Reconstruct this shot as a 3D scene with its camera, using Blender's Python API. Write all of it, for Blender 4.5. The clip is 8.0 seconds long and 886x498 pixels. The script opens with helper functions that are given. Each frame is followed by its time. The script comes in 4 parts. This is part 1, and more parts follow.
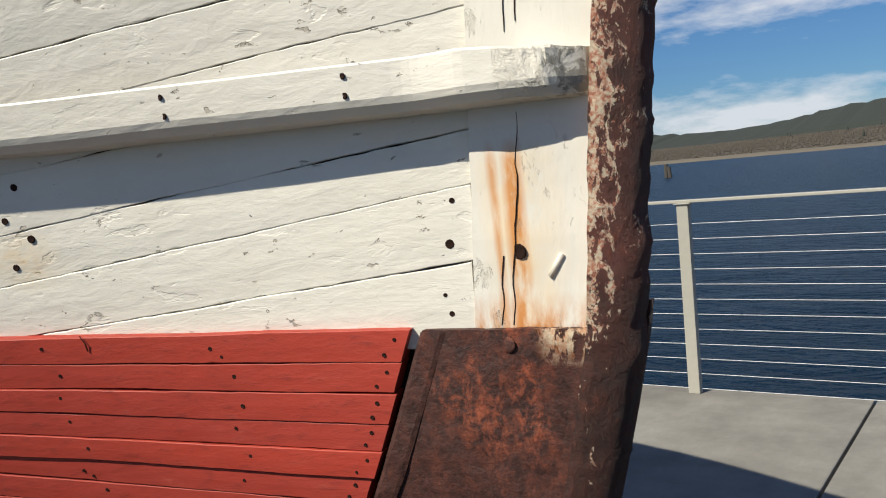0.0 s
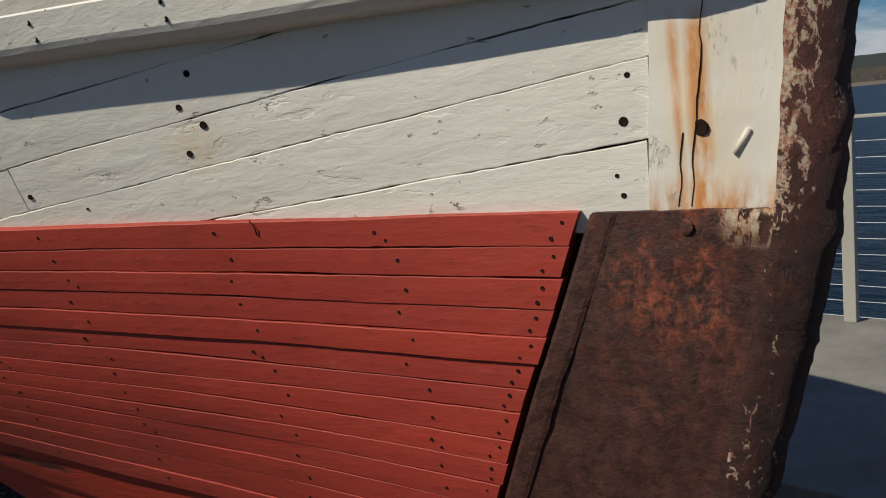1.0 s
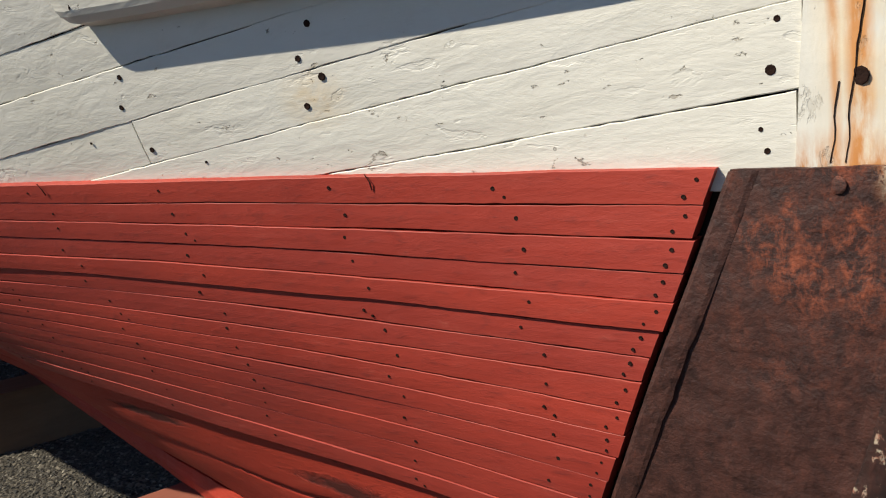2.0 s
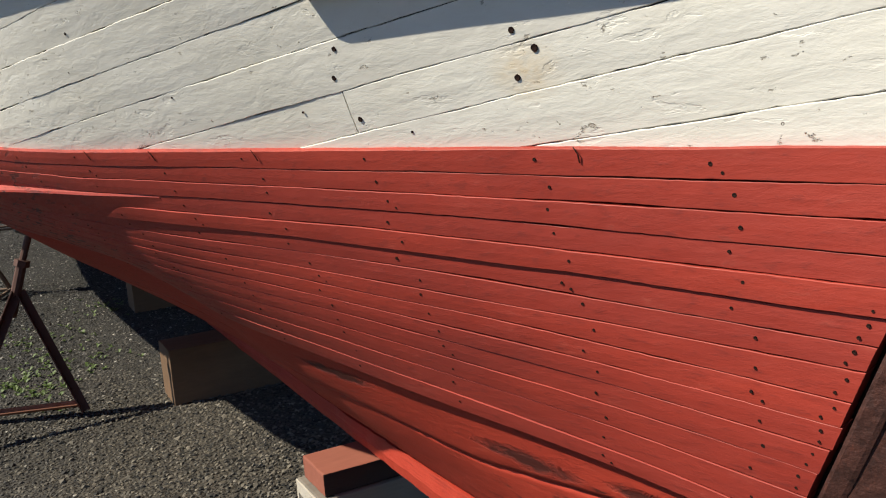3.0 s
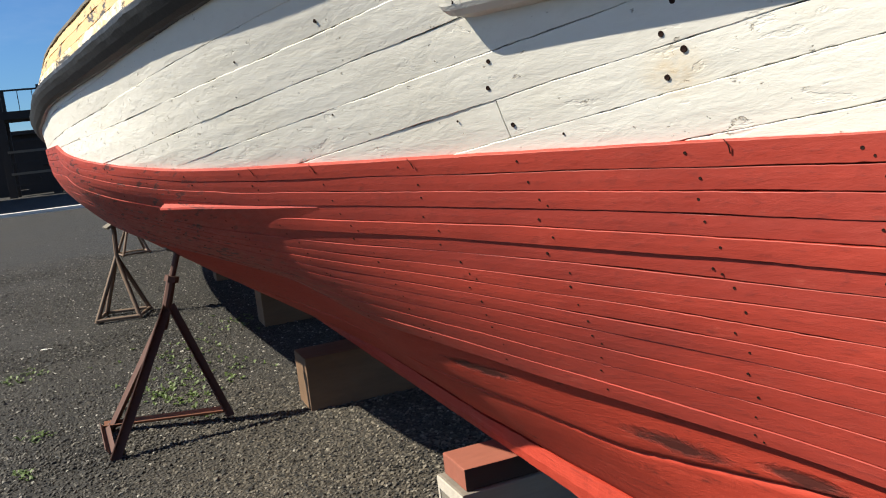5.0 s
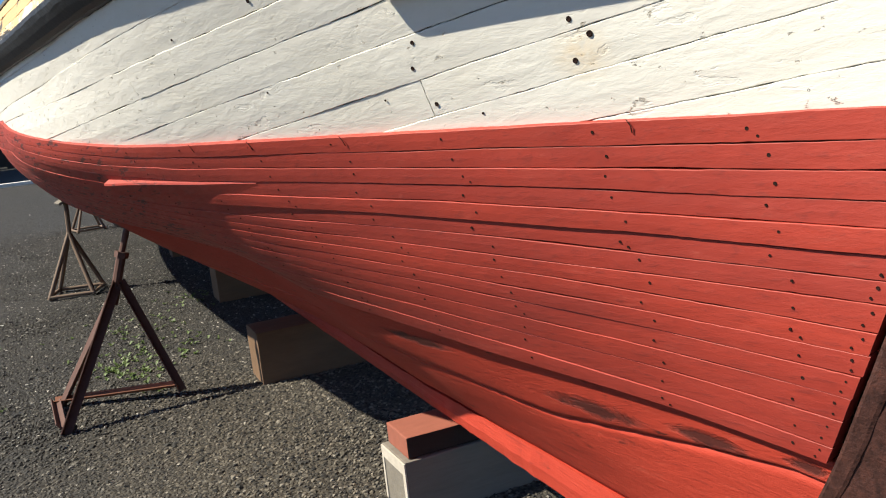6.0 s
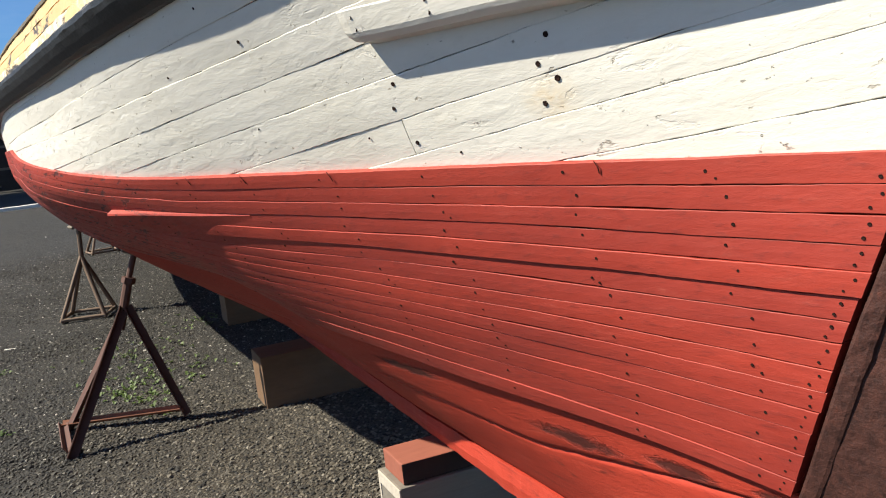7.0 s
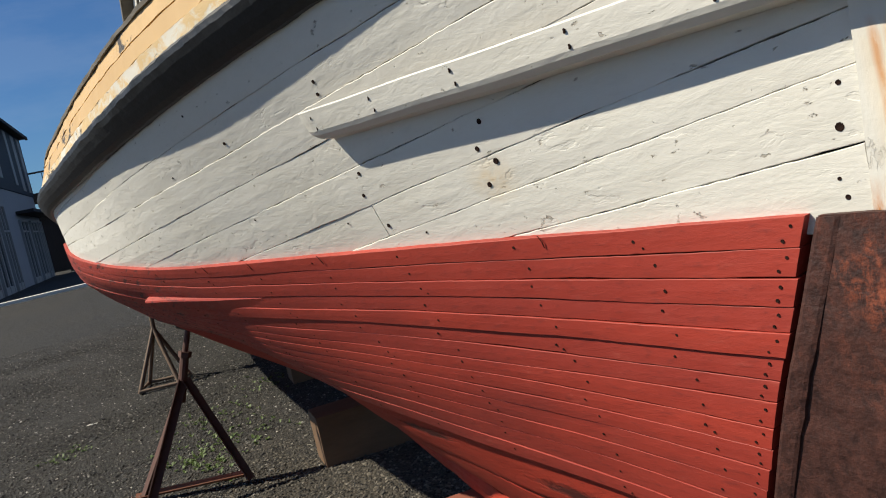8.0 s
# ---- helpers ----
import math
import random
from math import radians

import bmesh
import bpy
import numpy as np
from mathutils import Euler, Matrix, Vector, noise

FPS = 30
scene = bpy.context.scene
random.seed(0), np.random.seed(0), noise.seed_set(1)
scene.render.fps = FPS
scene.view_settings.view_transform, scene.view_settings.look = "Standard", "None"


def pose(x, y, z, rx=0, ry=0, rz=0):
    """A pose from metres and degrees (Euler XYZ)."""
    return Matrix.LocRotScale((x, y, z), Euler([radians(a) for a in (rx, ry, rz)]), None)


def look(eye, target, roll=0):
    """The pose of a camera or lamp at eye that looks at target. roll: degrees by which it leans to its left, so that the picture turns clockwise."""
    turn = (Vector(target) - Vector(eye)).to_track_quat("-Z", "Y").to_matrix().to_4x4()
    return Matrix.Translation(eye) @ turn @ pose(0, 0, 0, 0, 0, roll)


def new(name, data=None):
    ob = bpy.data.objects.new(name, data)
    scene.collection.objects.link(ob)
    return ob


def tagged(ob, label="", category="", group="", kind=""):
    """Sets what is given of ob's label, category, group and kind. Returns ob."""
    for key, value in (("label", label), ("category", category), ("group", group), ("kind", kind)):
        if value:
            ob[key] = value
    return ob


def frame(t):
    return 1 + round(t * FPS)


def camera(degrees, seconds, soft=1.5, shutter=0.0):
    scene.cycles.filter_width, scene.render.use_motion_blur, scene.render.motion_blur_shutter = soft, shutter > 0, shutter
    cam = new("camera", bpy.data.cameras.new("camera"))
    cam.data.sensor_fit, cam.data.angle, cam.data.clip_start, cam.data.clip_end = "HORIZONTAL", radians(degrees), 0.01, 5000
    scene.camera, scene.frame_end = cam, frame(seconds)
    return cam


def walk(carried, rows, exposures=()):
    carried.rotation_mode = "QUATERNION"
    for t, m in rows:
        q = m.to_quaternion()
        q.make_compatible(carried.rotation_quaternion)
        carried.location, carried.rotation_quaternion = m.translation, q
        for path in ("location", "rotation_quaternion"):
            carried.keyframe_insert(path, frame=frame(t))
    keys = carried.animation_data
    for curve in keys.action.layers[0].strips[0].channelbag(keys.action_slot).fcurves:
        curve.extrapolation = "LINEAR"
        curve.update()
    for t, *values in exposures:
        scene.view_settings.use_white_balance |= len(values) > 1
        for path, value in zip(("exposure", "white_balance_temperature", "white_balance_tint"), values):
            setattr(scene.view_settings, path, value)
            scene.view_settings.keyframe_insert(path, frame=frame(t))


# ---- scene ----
cam = camera(55.0, 8.0, soft=1.1)
PATH = [
    (0, (-0.208, 0.211, 1.486), (-1.363, 1.836, 1.325), -5.2),
    (0.5, (-0.217, 0.219, 1.482), (-1.437, 1.793, 1.303), -5.8),
    (1, (-0.262, 0.196, 1.427), (-1.651, 1.605, 1.133), -5.6),
    (2.3, (-0.317, 0.202, 1.389), (-1.902, 1.383, 1.087), -4.3),
    (2.5, (-0.324, 0.195, 1.393), (-1.946, 1.324, 1.09), -3.9),
    (3, (-0.344, 0.137, 1.386), (-2.083, 1.065, 1.052), -4.1),
    (3.5, (-0.355, 0.086, 1.393), (-2.187, 0.831, 1.099), -4.5),
    (4, (-0.346, 0.034, 1.405), (-2.238, 0.638, 1.17), -5.0),
    (4.5, (-0.323, 0.012, 1.401), (-2.216, 0.611, 1.166), -6.2),
    (5, (-0.273, -0.001, 1.375), (-2.121, 0.714, 1.101), -6.6),
    (5.2, (-0.257, -0.001, 1.368), (-2.085, 0.757, 1.08), -6.5),
    (6.3, (-0.156, 0.055, 1.375), (-1.964, 0.838, 1.033), -6.4),
    (6.5, (-0.145, 0.061, 1.373), (-1.96, 0.836, 1.046), -6.2),
    (7, (-0.113, 0.088, 1.403), (-1.94, 0.848, 1.113), -6.6),
    (7.5, (-0.045, 0.147, 1.451), (-1.905, 0.852, 1.242), -9.0),
    (8, (0.023, 0.272, 1.464), (-1.872, 0.883, 1.279), -12.7),
]
EXPOSURES = [(0, 0.34), (0.5, -0.10), (1.0, -0.30), (1.2, -0.25), (2.3, 0.42), (3.0, 0.47), (3.5, 0.60), (4.0, 0.75), (5.2, 0.88), (6.3, 0.88), (7.0, 0.92), (7.5, 0.82), (8.0, 0.34)]
walk(cam, [(t, look(eye, target, roll)) for t, eye, target, roll in PATH], EXPOSURES)

# ---- light ----
SUN_DIR = Vector((-0.25, -0.67, 0.72)).normalized()
world = bpy.data.worlds.new("sky")
scene.world = world
world.use_nodes = True
wn, wl_ = world.node_tree.nodes, world.node_tree.links
wn.clear()
sky = wn.new("ShaderNodeTexSky")
sky.sky_type = "NISHITA"
sky.sun_disc = False
sky.sun_elevation = math.asin(SUN_DIR.z)
sky.sun_rotation = math.atan2(SUN_DIR.x, SUN_DIR.y)
sky.air_density, sky.dust_density, sky.ozone_density = 1.0, 0.3, 3.0
tc = wn.new("ShaderNodeTexCoord")
mp = wn.new("ShaderNodeMapping")
mp.inputs["Scale"].default_value = (1.0, 1.0, 3.6)
cn = wn.new("ShaderNodeTexNoise")
cn.inputs["Scale"].default_value, cn.inputs["Detail"].default_value, cn.inputs["Roughness"].default_value = 3.4, 9.0, 0.60
cr = wn.new("ShaderNodeValToRGB")
cr.color_ramp.elements[0].position, cr.color_ramp.elements[1].position = 0.50, 0.64
sep = wn.new("ShaderNodeSeparateXYZ")
low = wn.new("ShaderNodeMapRange")
low.inputs["From Min"].default_value, low.inputs["From Max"].default_value = 0.10, 0.02
low.inputs["To Min"].default_value, low.inputs["To Max"].default_value = 0.0, 0.10
addn = wn.new("ShaderNodeMath")
addn.operation = "ADD"
mix = wn.new("ShaderNodeMix")
mix.data_type = "RGBA"
mix.inputs["B"].default_value = (9.0, 9.3, 9.8, 1)
damp = wn.new("ShaderNodeMath")
damp.operation = "MULTIPLY"
damp.inputs[1].default_value = 0.85
bg = wn.new("ShaderNodeBackground")
bg.inputs["Strength"].default_value = 0.066
wo = wn.new("ShaderNodeOutputWorld")
wl_.new(tc.outputs["Generated"], mp.inputs["Vector"])
wl_.new(mp.outputs["Vector"], cn.inputs["Vector"])
wl_.new(tc.outputs["Generated"], sep.inputs[0])
wl_.new(sep.outputs["Z"], low.inputs["Value"])
wl_.new(cn.outputs["Fac"], addn.inputs[0])
wl_.new(low.outputs[0], addn.inputs[1])
wl_.new(addn.outputs[0], cr.inputs["Fac"])
# the clouds bank up to the north and thin out along the shore
north = wn.new("ShaderNodeMapRange")
north.inputs["From Min"].default_value, north.inputs["From Max"].default_value = 0.03, 0.42
north.inputs["To Min"].default_value, north.inputs["To Max"].default_value = 0.06, 1.0
# squaring y adds an unseen southern bank, to whiten the fill light
aside = wn.new("ShaderNodeMath")
aside.operation = "MULTIPLY"
wl_.new(sep.outputs["Y"], aside.inputs[0])
wl_.new(sep.outputs["Y"], aside.inputs[1])
wl_.new(aside.outputs[0], north.inputs["Value"])
bank_up = wn.new("ShaderNodeMath")
bank_up.operation = "MULTIPLY"
wl_.new(cr.outputs["Color"], bank_up.inputs[0])
wl_.new(north.outputs[0], bank_up.inputs[1])
wl_.new(bank_up.outputs[0], damp.inputs[0])
wl_.new(damp.outputs[0], mix.inputs["Factor"])
tint = wn.new("ShaderNodeMix")
tint.data_type, tint.blend_type = "RGBA", "MULTIPLY"
tint.inputs["Factor"].default_value = 1.0
tint.inputs["B"].default_value = (0.40, 0.63, 0.90, 1)
wl_.new(sky.outputs[0], tint.inputs["A"])
wl_.new(tint.outputs["Result"], mix.inputs["A"])
wl_.new(mix.outputs["Result"], bg.inputs["Color"])
wl_.new(bg.outputs[0], wo.inputs["Surface"])
sun_data = bpy.data.lights.new("sun", "SUN")
sun_data.energy, sun_data.angle, sun_data.color = 5.0, radians(0.53), (1.0, 0.92, 0.76)
sun = new("sun", sun_data)
sun.matrix_world = look(SUN_DIR * 50, (0, 0, 0))


# ---- materials ----
class Mat:
    """A small builder for node materials in object space."""

    def __init__(self, name, rough=0.6, metal=0.0):
        self.m = bpy.data.materials.new(name)
        self.m.use_nodes = True
        self.t = self.m.node_tree
        self.b = self.t.nodes["Principled BSDF"]
        self.b.inputs["Roughness"].default_value = rough
        self.b.inputs["Metallic"].default_value = metal
        self.pos = self.t.nodes.new("ShaderNodeTexCoord").outputs["Object"]

    def node(self, kind, **kw):
        n = self.t.nodes.new(kind)
        for k, v in kw.items():
            if k == "operation":
                n.operation = v
            elif k == "blend_type":
                n.blend_type = v
        return n

    def link(self, a, b):
        self.t.links.new(a, b)

    def noise(self, scale, detail=4, rough=0.55, stretch=(1, 1, 1), distort=0.0, at=(0, 0, 0)):
        mp = self.node("ShaderNodeMapping")
        mp.inputs["Scale"].default_value = stretch
        mp.inputs["Location"].default_value = at
        self.link(self.pos, mp.inputs["Vector"])
        n = self.node("ShaderNodeTexNoise")
        n.inputs["Scale"].default_value, n.inputs["Detail"].default_value = scale, detail
        n.inputs["Roughness"].default_value, n.inputs["Distortion"].default_value = rough, distort
        self.link(mp.outputs["Vector"], n.inputs["Vector"])
        return n.outputs["Fac"]

    def vor(self, scale, stretch=(1, 1, 1), feature="F1"):
        mp = self.node("ShaderNodeMapping")
        mp.inputs["Scale"].default_value = stretch
        self.link(self.pos, mp.inputs["Vector"])
        n = self.node("ShaderNodeTexVoronoi")
        n.feature = feature
        n.inputs["Scale"].default_value = scale
        self.link(mp.outputs["Vector"], n.inputs["Vector"])
        return n.outputs

    def ramp(self, fac, lo, hi, a=0.0, b=1.0):
        n = self.node("ShaderNodeMapRange")
        n.inputs["From Min"].default_value, n.inputs["From Max"].default_value = lo, hi
        n.inputs["To Min"].default_value, n.inputs["To Max"].default_value = a, b
        self.link(fac, n.inputs["Value"])
        return n.outputs[0]

    def math(self, op, a, b=0.0):
        n = self.node("ShaderNodeMath", operation=op)
        for i, v in enumerate((a, b)):
            if isinstance(v, (int, float)):
                n.inputs[i].default_value = v
            else:
                self.link(v, n.inputs[i])
        return n.outputs[0]

    def mix(self, fac, a, b):
        n = self.node("ShaderNodeMix")
        n.data_type = "RGBA"
        for key, v in (("Factor", fac), ("A", a), ("B", b)):
            if isinstance(v, (int, float)):
                n.inputs[key].default_value = v
            elif isinstance(v, tuple):
                n.inputs[key].default_value = (*v, 1) if len(v) == 3 else v
            else:
                self.link(v, n.inputs[key])
        return n.outputs["Result"]

    def axis(self, i):
        s = self.node("ShaderNodeSeparateXYZ")
        self.link(self.pos, s.inputs[0])
        return s.outputs[i]

    def rand(self):
        return self.node("ShaderNodeObjectInfo").outputs["Random"]

    def island(self):
        return self.node("ShaderNodeNewGeometry").outputs["Random Per Island"]

    def color(self, c):
        if isinstance(c, tuple):
            self.b.inputs["Base Color"].default_value = (*c, 1)
        else:
            self.link(c, self.b.inputs["Base Color"])
        return self

    def rough(self, f):
        self.link(f, self.b.inputs["Roughness"])
        return self

    def bump(self, h, strength=0.3, dist=0.002):
        n = self.node("ShaderNodeBump")
        n.inputs["Strength"].default_value, n.inputs["Distance"].default_value = strength, dist
        self.link(h, n.inputs["Height"])
        if self.b.inputs["Normal"].links:
            self.link(self.b.inputs["Normal"].links[0].from_socket, n.inputs["Normal"])
        self.link(n.outputs[0], self.b.inputs["Normal"])
        return self


def mat_white():
    m = Mat("white_paint_on_planks", 0.5)
    grain = m.noise(75, 6, 0.65, (0.09, 1, 1))
    lump = m.noise(8, 5, 0.6, (0.5, 1, 1.4))
    flake = m.noise(26, 5, 0.6, (0.35, 1, 1.3), 0.3)
    small = m.noise(60, 5, 0.62, (0.40, 1, 1.1), 0.3, (5, 2, 1))
    blister = m.noise(30, 4, 0.55, (0.6, 1, 1), 0.2, (3, 7, 2))
    x, z = m.axis(0), m.axis(2)
    patchy = m.ramp(m.noise(4.0, 4, 0.6, (0.6, 1, 1.5), 0.3, (1, 8, 3)), 0.46, 0.60)
    aft = m.ramp(x, -2.2, -3.3, 0.0, 1.0)
    wear = m.math("MAXIMUM", patchy, aft)
    chip = m.math("MULTIPLY", m.ramp(flake, 0.59, 0.64), wear)
    pit = m.ramp(m.math("ADD", small, m.math("MULTIPLY", wear, 0.030)), 0.680, 0.705)
    base = m.mix(lump, (0.665, 0.640, 0.565), (0.765, 0.750, 0.690))
    base = m.mix(m.math("MULTIPLY", m.ramp(m.noise(2.6, 7, 0.68), 0.48, 0.72), 0.30), base, (0.60, 0.56, 0.46))
    base = m.mix(m.math("MULTIPLY", m.ramp(grain, 0.55, 0.8), 0.22), base, (0.50, 0.47, 0.40))
    d = m.math("SQRT", m.math("ADD", m.math("POWER", m.math("MULTIPLY", m.math("ADD", x, 1.385), 0.75), 2.0), m.math("POWER", m.math("SUBTRACT", z, 1.425), 2.0)))
    base = m.mix(m.math("MULTIPLY", m.ramp(d, 0.05, 0.008), m.ramp(small, 0.35, 0.75, 0.1, 0.55)), base, (0.68, 0.45, 0.16))
    base = m.mix(m.math("MULTIPLY", pit, 0.6), base, (0.28, 0.24, 0.19))
    m.color(base)
    wrinkle = m.noise(34, 6, 0.62, (0.20, 1, 1.2), 0.5, (1, 1, 9))
    m.bump(grain, 0.4, 0.0015).bump(wrinkle, 0.34, 0.005).bump(lump, 0.35, 0.006).bump(m.math("SUBTRACT", 1.0, chip), 0.40, 0.0018)
    m.bump(m.math("MULTIPLY", blister, m.ramp(aft, 0.0, 1.0, 0.1, 1.0)), 0.35, 0.009).bump(m.math("SUBTRACT", 1.0, pit), 1.0, 0.0030)
    return m


def mat_red():
    m = Mat("red_antifouling_paint", 0.6)
    grain = m.noise(95, 7, 0.7, (0.07, 1, 1), 0.2)
    lump = m.noise(5, 6, 0.65, (0.35, 1, 1.2))
    scuff = m.noise(42, 8, 0.75, (0.18, 1, 1), 0.4, (2, 0, 5))
    base = m.mix(m.ramp(lump, 0.3, 0.7), (0.290, 0.029, 0.0165), (0.430, 0.047, 0.0255))
    base = m.mix(m.math("MULTIPLY", m.rand(), 0.35), base, (0.25, 0.030, 0.024))
    base = m.mix(m.math("MULTIPLY", m.ramp(scuff, 0.60, 0.70), 0.35), base, (0.47, 0.095, 0.062))
    base = m.mix(m.math("MULTIPLY", m.ramp(grain, 0.54, 0.68), 0.45), base, (0.13, 0.018, 0.015))
    base = m.mix(m.math("MULTIPLY", m.ramp(m.noise(3.0, 5, 0.6, (0.5, 1, 1), 0.0, (7, 7, 1)), 0.55, 0.75), 0.30), base, (0.16, 0.026, 0.024))
    gouge = m.math("MULTIPLY", m.ramp(m.noise(46, 5, 0.6, (0.045, 1, 1.2), 0.3, (6, 3, 2)), 0.585, 0.61), m.ramp(m.axis(0), -2.7, -3.2, 0.0, 0.85))
    base = m.mix(gouge, base, (0.045, 0.012, 0.011))
    m.color(base)
    m.rough(m.ramp(scuff, 0.3, 0.7, 0.5, 0.72))
    m.bump(m.math("SUBTRACT", 1.0, gouge), 0.6, 0.003).bump(grain, 0.55, 0.0016).bump(lump, 0.35, 0.005).bump(scuff, 0.3, 0.001)
    return m


def mat_red_worn():
    m = Mat("worn_red_timber", 0.66)
    m.b.inputs["Specular IOR Level"].default_value = 0.25
    grain = m.noise(70, 8, 0.75, (0.05, 1, 1), 0.4)
    lump = m.noise(7, 6, 0.65, (0.3, 1, 1))
    knot = m.ramp(m.noise(5.5, 7, 0.72, (0.40, 1, 1.6), 0.8, (1.3, 0.2, 4.0)), 0.60, 0.66)
    base = m.mix(lump, (0.29, 0.029, 0.0165), (0.45, 0.052, 0.028))
    base = m.mix(m.math("MULTIPLY", m.ramp(grain, 0.56, 0.66), 0.55), base, (0.10, 0.014, 0.012))
    base = m.mix(m.math("MULTIPLY", m.ramp(grain, 0.42, 0.34), 0.35), base, (0.52, 0.11, 0.07))
    base = m.mix(m.math("MULTIPLY", knot, m.ramp(grain, 0.40, 0.52, 0.35, 0.95)), base, (0.030, 0.012, 0.010))
    x, z = m.axis(0), m.axis(2)
    spots = None
    for cx, cz, wide, tall in ((1.67, 0.682, 0.14, 0.024), (1.37, 0.702, 0.10, 0.018), (2.30, 0.735, 0.16, 0.020), (1.16, 0.722, 0.05, 0.014)):
        d = m.math("SQRT", m.math("ADD", m.math("POWER", m.math("MULTIPLY", m.math("ADD", x, cx), 1 / wide), 2.0), m.math("POWER", m.math("MULTIPLY", m.math("SUBTRACT", z, cz), 1 / tall), 2.0)))
        d = m.ramp(m.math("ADD", d, m.math("MULTIPLY", m.noise(22, 7, 0.75, (0.4, 1, 1), 0.6, (cx, 0, cz)), 2.2)), 2.15, 1.55)
        spots = d if spots is None else m.math("MAXIMUM", spots, d)
    base = m.mix(m.math("MULTIPLY", spots, 0.85), base, (0.030, 0.014, 0.012))
    m.color(base)
    m.bump(grain, 0.8, 0.003).bump(lump, 0.5, 0.008).bump(spots, 0.8, -0.006)
    return m


def mat_rust(name, flakes):
    m = Mat(name, 0.72)
    big = m.noise(9, 6, 0.65)
    mid = m.noise(38 if flakes else 52, 10, 0.78, (1, 1, 0.7), 0.3)
    fine = m.noise(190, 5, 0.65)
    x, z = m.axis(0), m.axis(2)
    base = m.mix(m.ramp(mid, 0.35, 0.65), (0.022, 0.0080, 0.0062), (0.074, 0.0215, 0.0135))
    if flakes:
        base = m.mix(m.math("MULTIPLY", m.ramp(z, 1.22, 1.40), m.ramp(big, 0.40, 0.62, 0.15, 0.75)), base, (0.150, 0.046, 0.034))
        orange = m.math("MULTIPLY", m.ramp(mid, 0.52, 0.68), m.ramp(big, 0.46, 0.66, 0.0, 0.6))
        base = m.mix(orange, base, (0.27, 0.075, 0.035))
        # cream paint left along the aft edge, thin flecks elsewhere, almost none below the plate's head
        aft = m.math("ADD", m.math("MULTIPLY", x, -1.0), m.math("MULTIPLY", z, 0.115))
        edge = m.math("ADD", m.ramp(aft, 0.745, 0.780, -0.055, 0.095), m.ramp(z, 1.33, 1.27, 0.0, -0.12))
        chip = m.ramp(m.math("ADD", m.noise(80, 8, 0.74, (1, 1, 0.55), 0.4, (2, 5, 1)), edge), 0.560, 0.580)
        base = m.mix(m.math("MULTIPLY", chip, 0.92), base, m.mix(m.ramp(fine, 0.40, 0.60), (0.42, 0.15, 0.09), (0.70, 0.62, 0.47)))
        pink = m.ramp(m.noise(85, 7, 0.72, (1, 1, 0.6), 0.4, (7, 1, 3)), 0.63, 0.66)
        base = m.mix(m.math("MULTIPLY", pink, m.ramp(z, 1.30, 1.45, 0.08, 0.65)), base, (0.46, 0.24, 0.19))
    else:
        high = m.math("MULTIPLY", m.ramp(z, 1.02, 1.20), m.math("MULTIPLY", m.ramp(x, -0.665, -0.71), m.ramp(x, -0.87, -0.80)))
        patch = m.ramp(m.noise(15, 6, 0.7, (1, 1, 0.8), 0.5, (3, 3, 3)), 0.44, 0.60)
        orange = m.math("MULTIPLY", m.math("MULTIPLY", high, patch), m.ramp(mid, 0.46, 0.62))
        orange = m.math("MAXIMUM", orange, m.math("MULTIPLY", m.math("MULTIPLY", m.ramp(mid, 0.58, 0.70), patch), 0.22))
        base = m.mix(m.math("MULTIPLY", orange, 0.9), base, m.mix(fine, (0.20, 0.042, 0.018), (0.40, 0.098, 0.040)))
        base = m.mix(m.math("MULTIPLY", m.ramp(fine, 0.70, 0.74), m.ramp(mid, 0.5, 0.6, 0.0, 0.35)), base, (0.30, 0.26, 0.20))
        drip = m.math("MULTIPLY", m.ramp(z, 1.255, 1.297), m.math("MULTIPLY", m.ramp(x, -0.705, -0.68), m.ramp(x, -0.60, -0.62)))
        drip = m.math("MULTIPLY", drip, m.ramp(m.noise(45, 6, 0.7, (1, 1, 0.5), 0.3, (9, 1, 2)), 0.49, 0.53))
        base = m.mix(drip, base, m.mix(m.ramp(mid, 0.42, 0.58), (0.48, 0.16, 0.05), (0.68, 0.58, 0.42)))
    base = m.mix(m.ramp(fine, 0.55, 0.8, 0.0, 0.35), base, (0.018, 0.009, 0.007))
    m.color(base)
    m.rough(m.ramp(mid, 0.3, 0.7, 0.50, 0.85))
    m.bump(big, 0.8, 0.012).bump(mid, 1.0 if flakes else 0.45, 0.010 if flakes else 0.003).bump(fine, 0.4, 0.001)
    return m


def mat_plain(name, a, b, rough=0.7, scale=8, stretch=(1, 1, 1), bumpy=0.3, dist=0.003, metal=0.0):
    m = Mat(name, rough, metal)
    n1 = m.noise(scale, 6, 0.62, stretch)
    n2 = m.noise(scale * 9, 5, 0.6, stretch)
    m.color(m.mix(m.math("ADD", m.math("MULTIPLY", n1, 0.6), m.math("MULTIPLY", n2, 0.4)), a, b))
    m.bump(n2, bumpy, dist).bump(n1, bumpy, dist * 3)
    return m


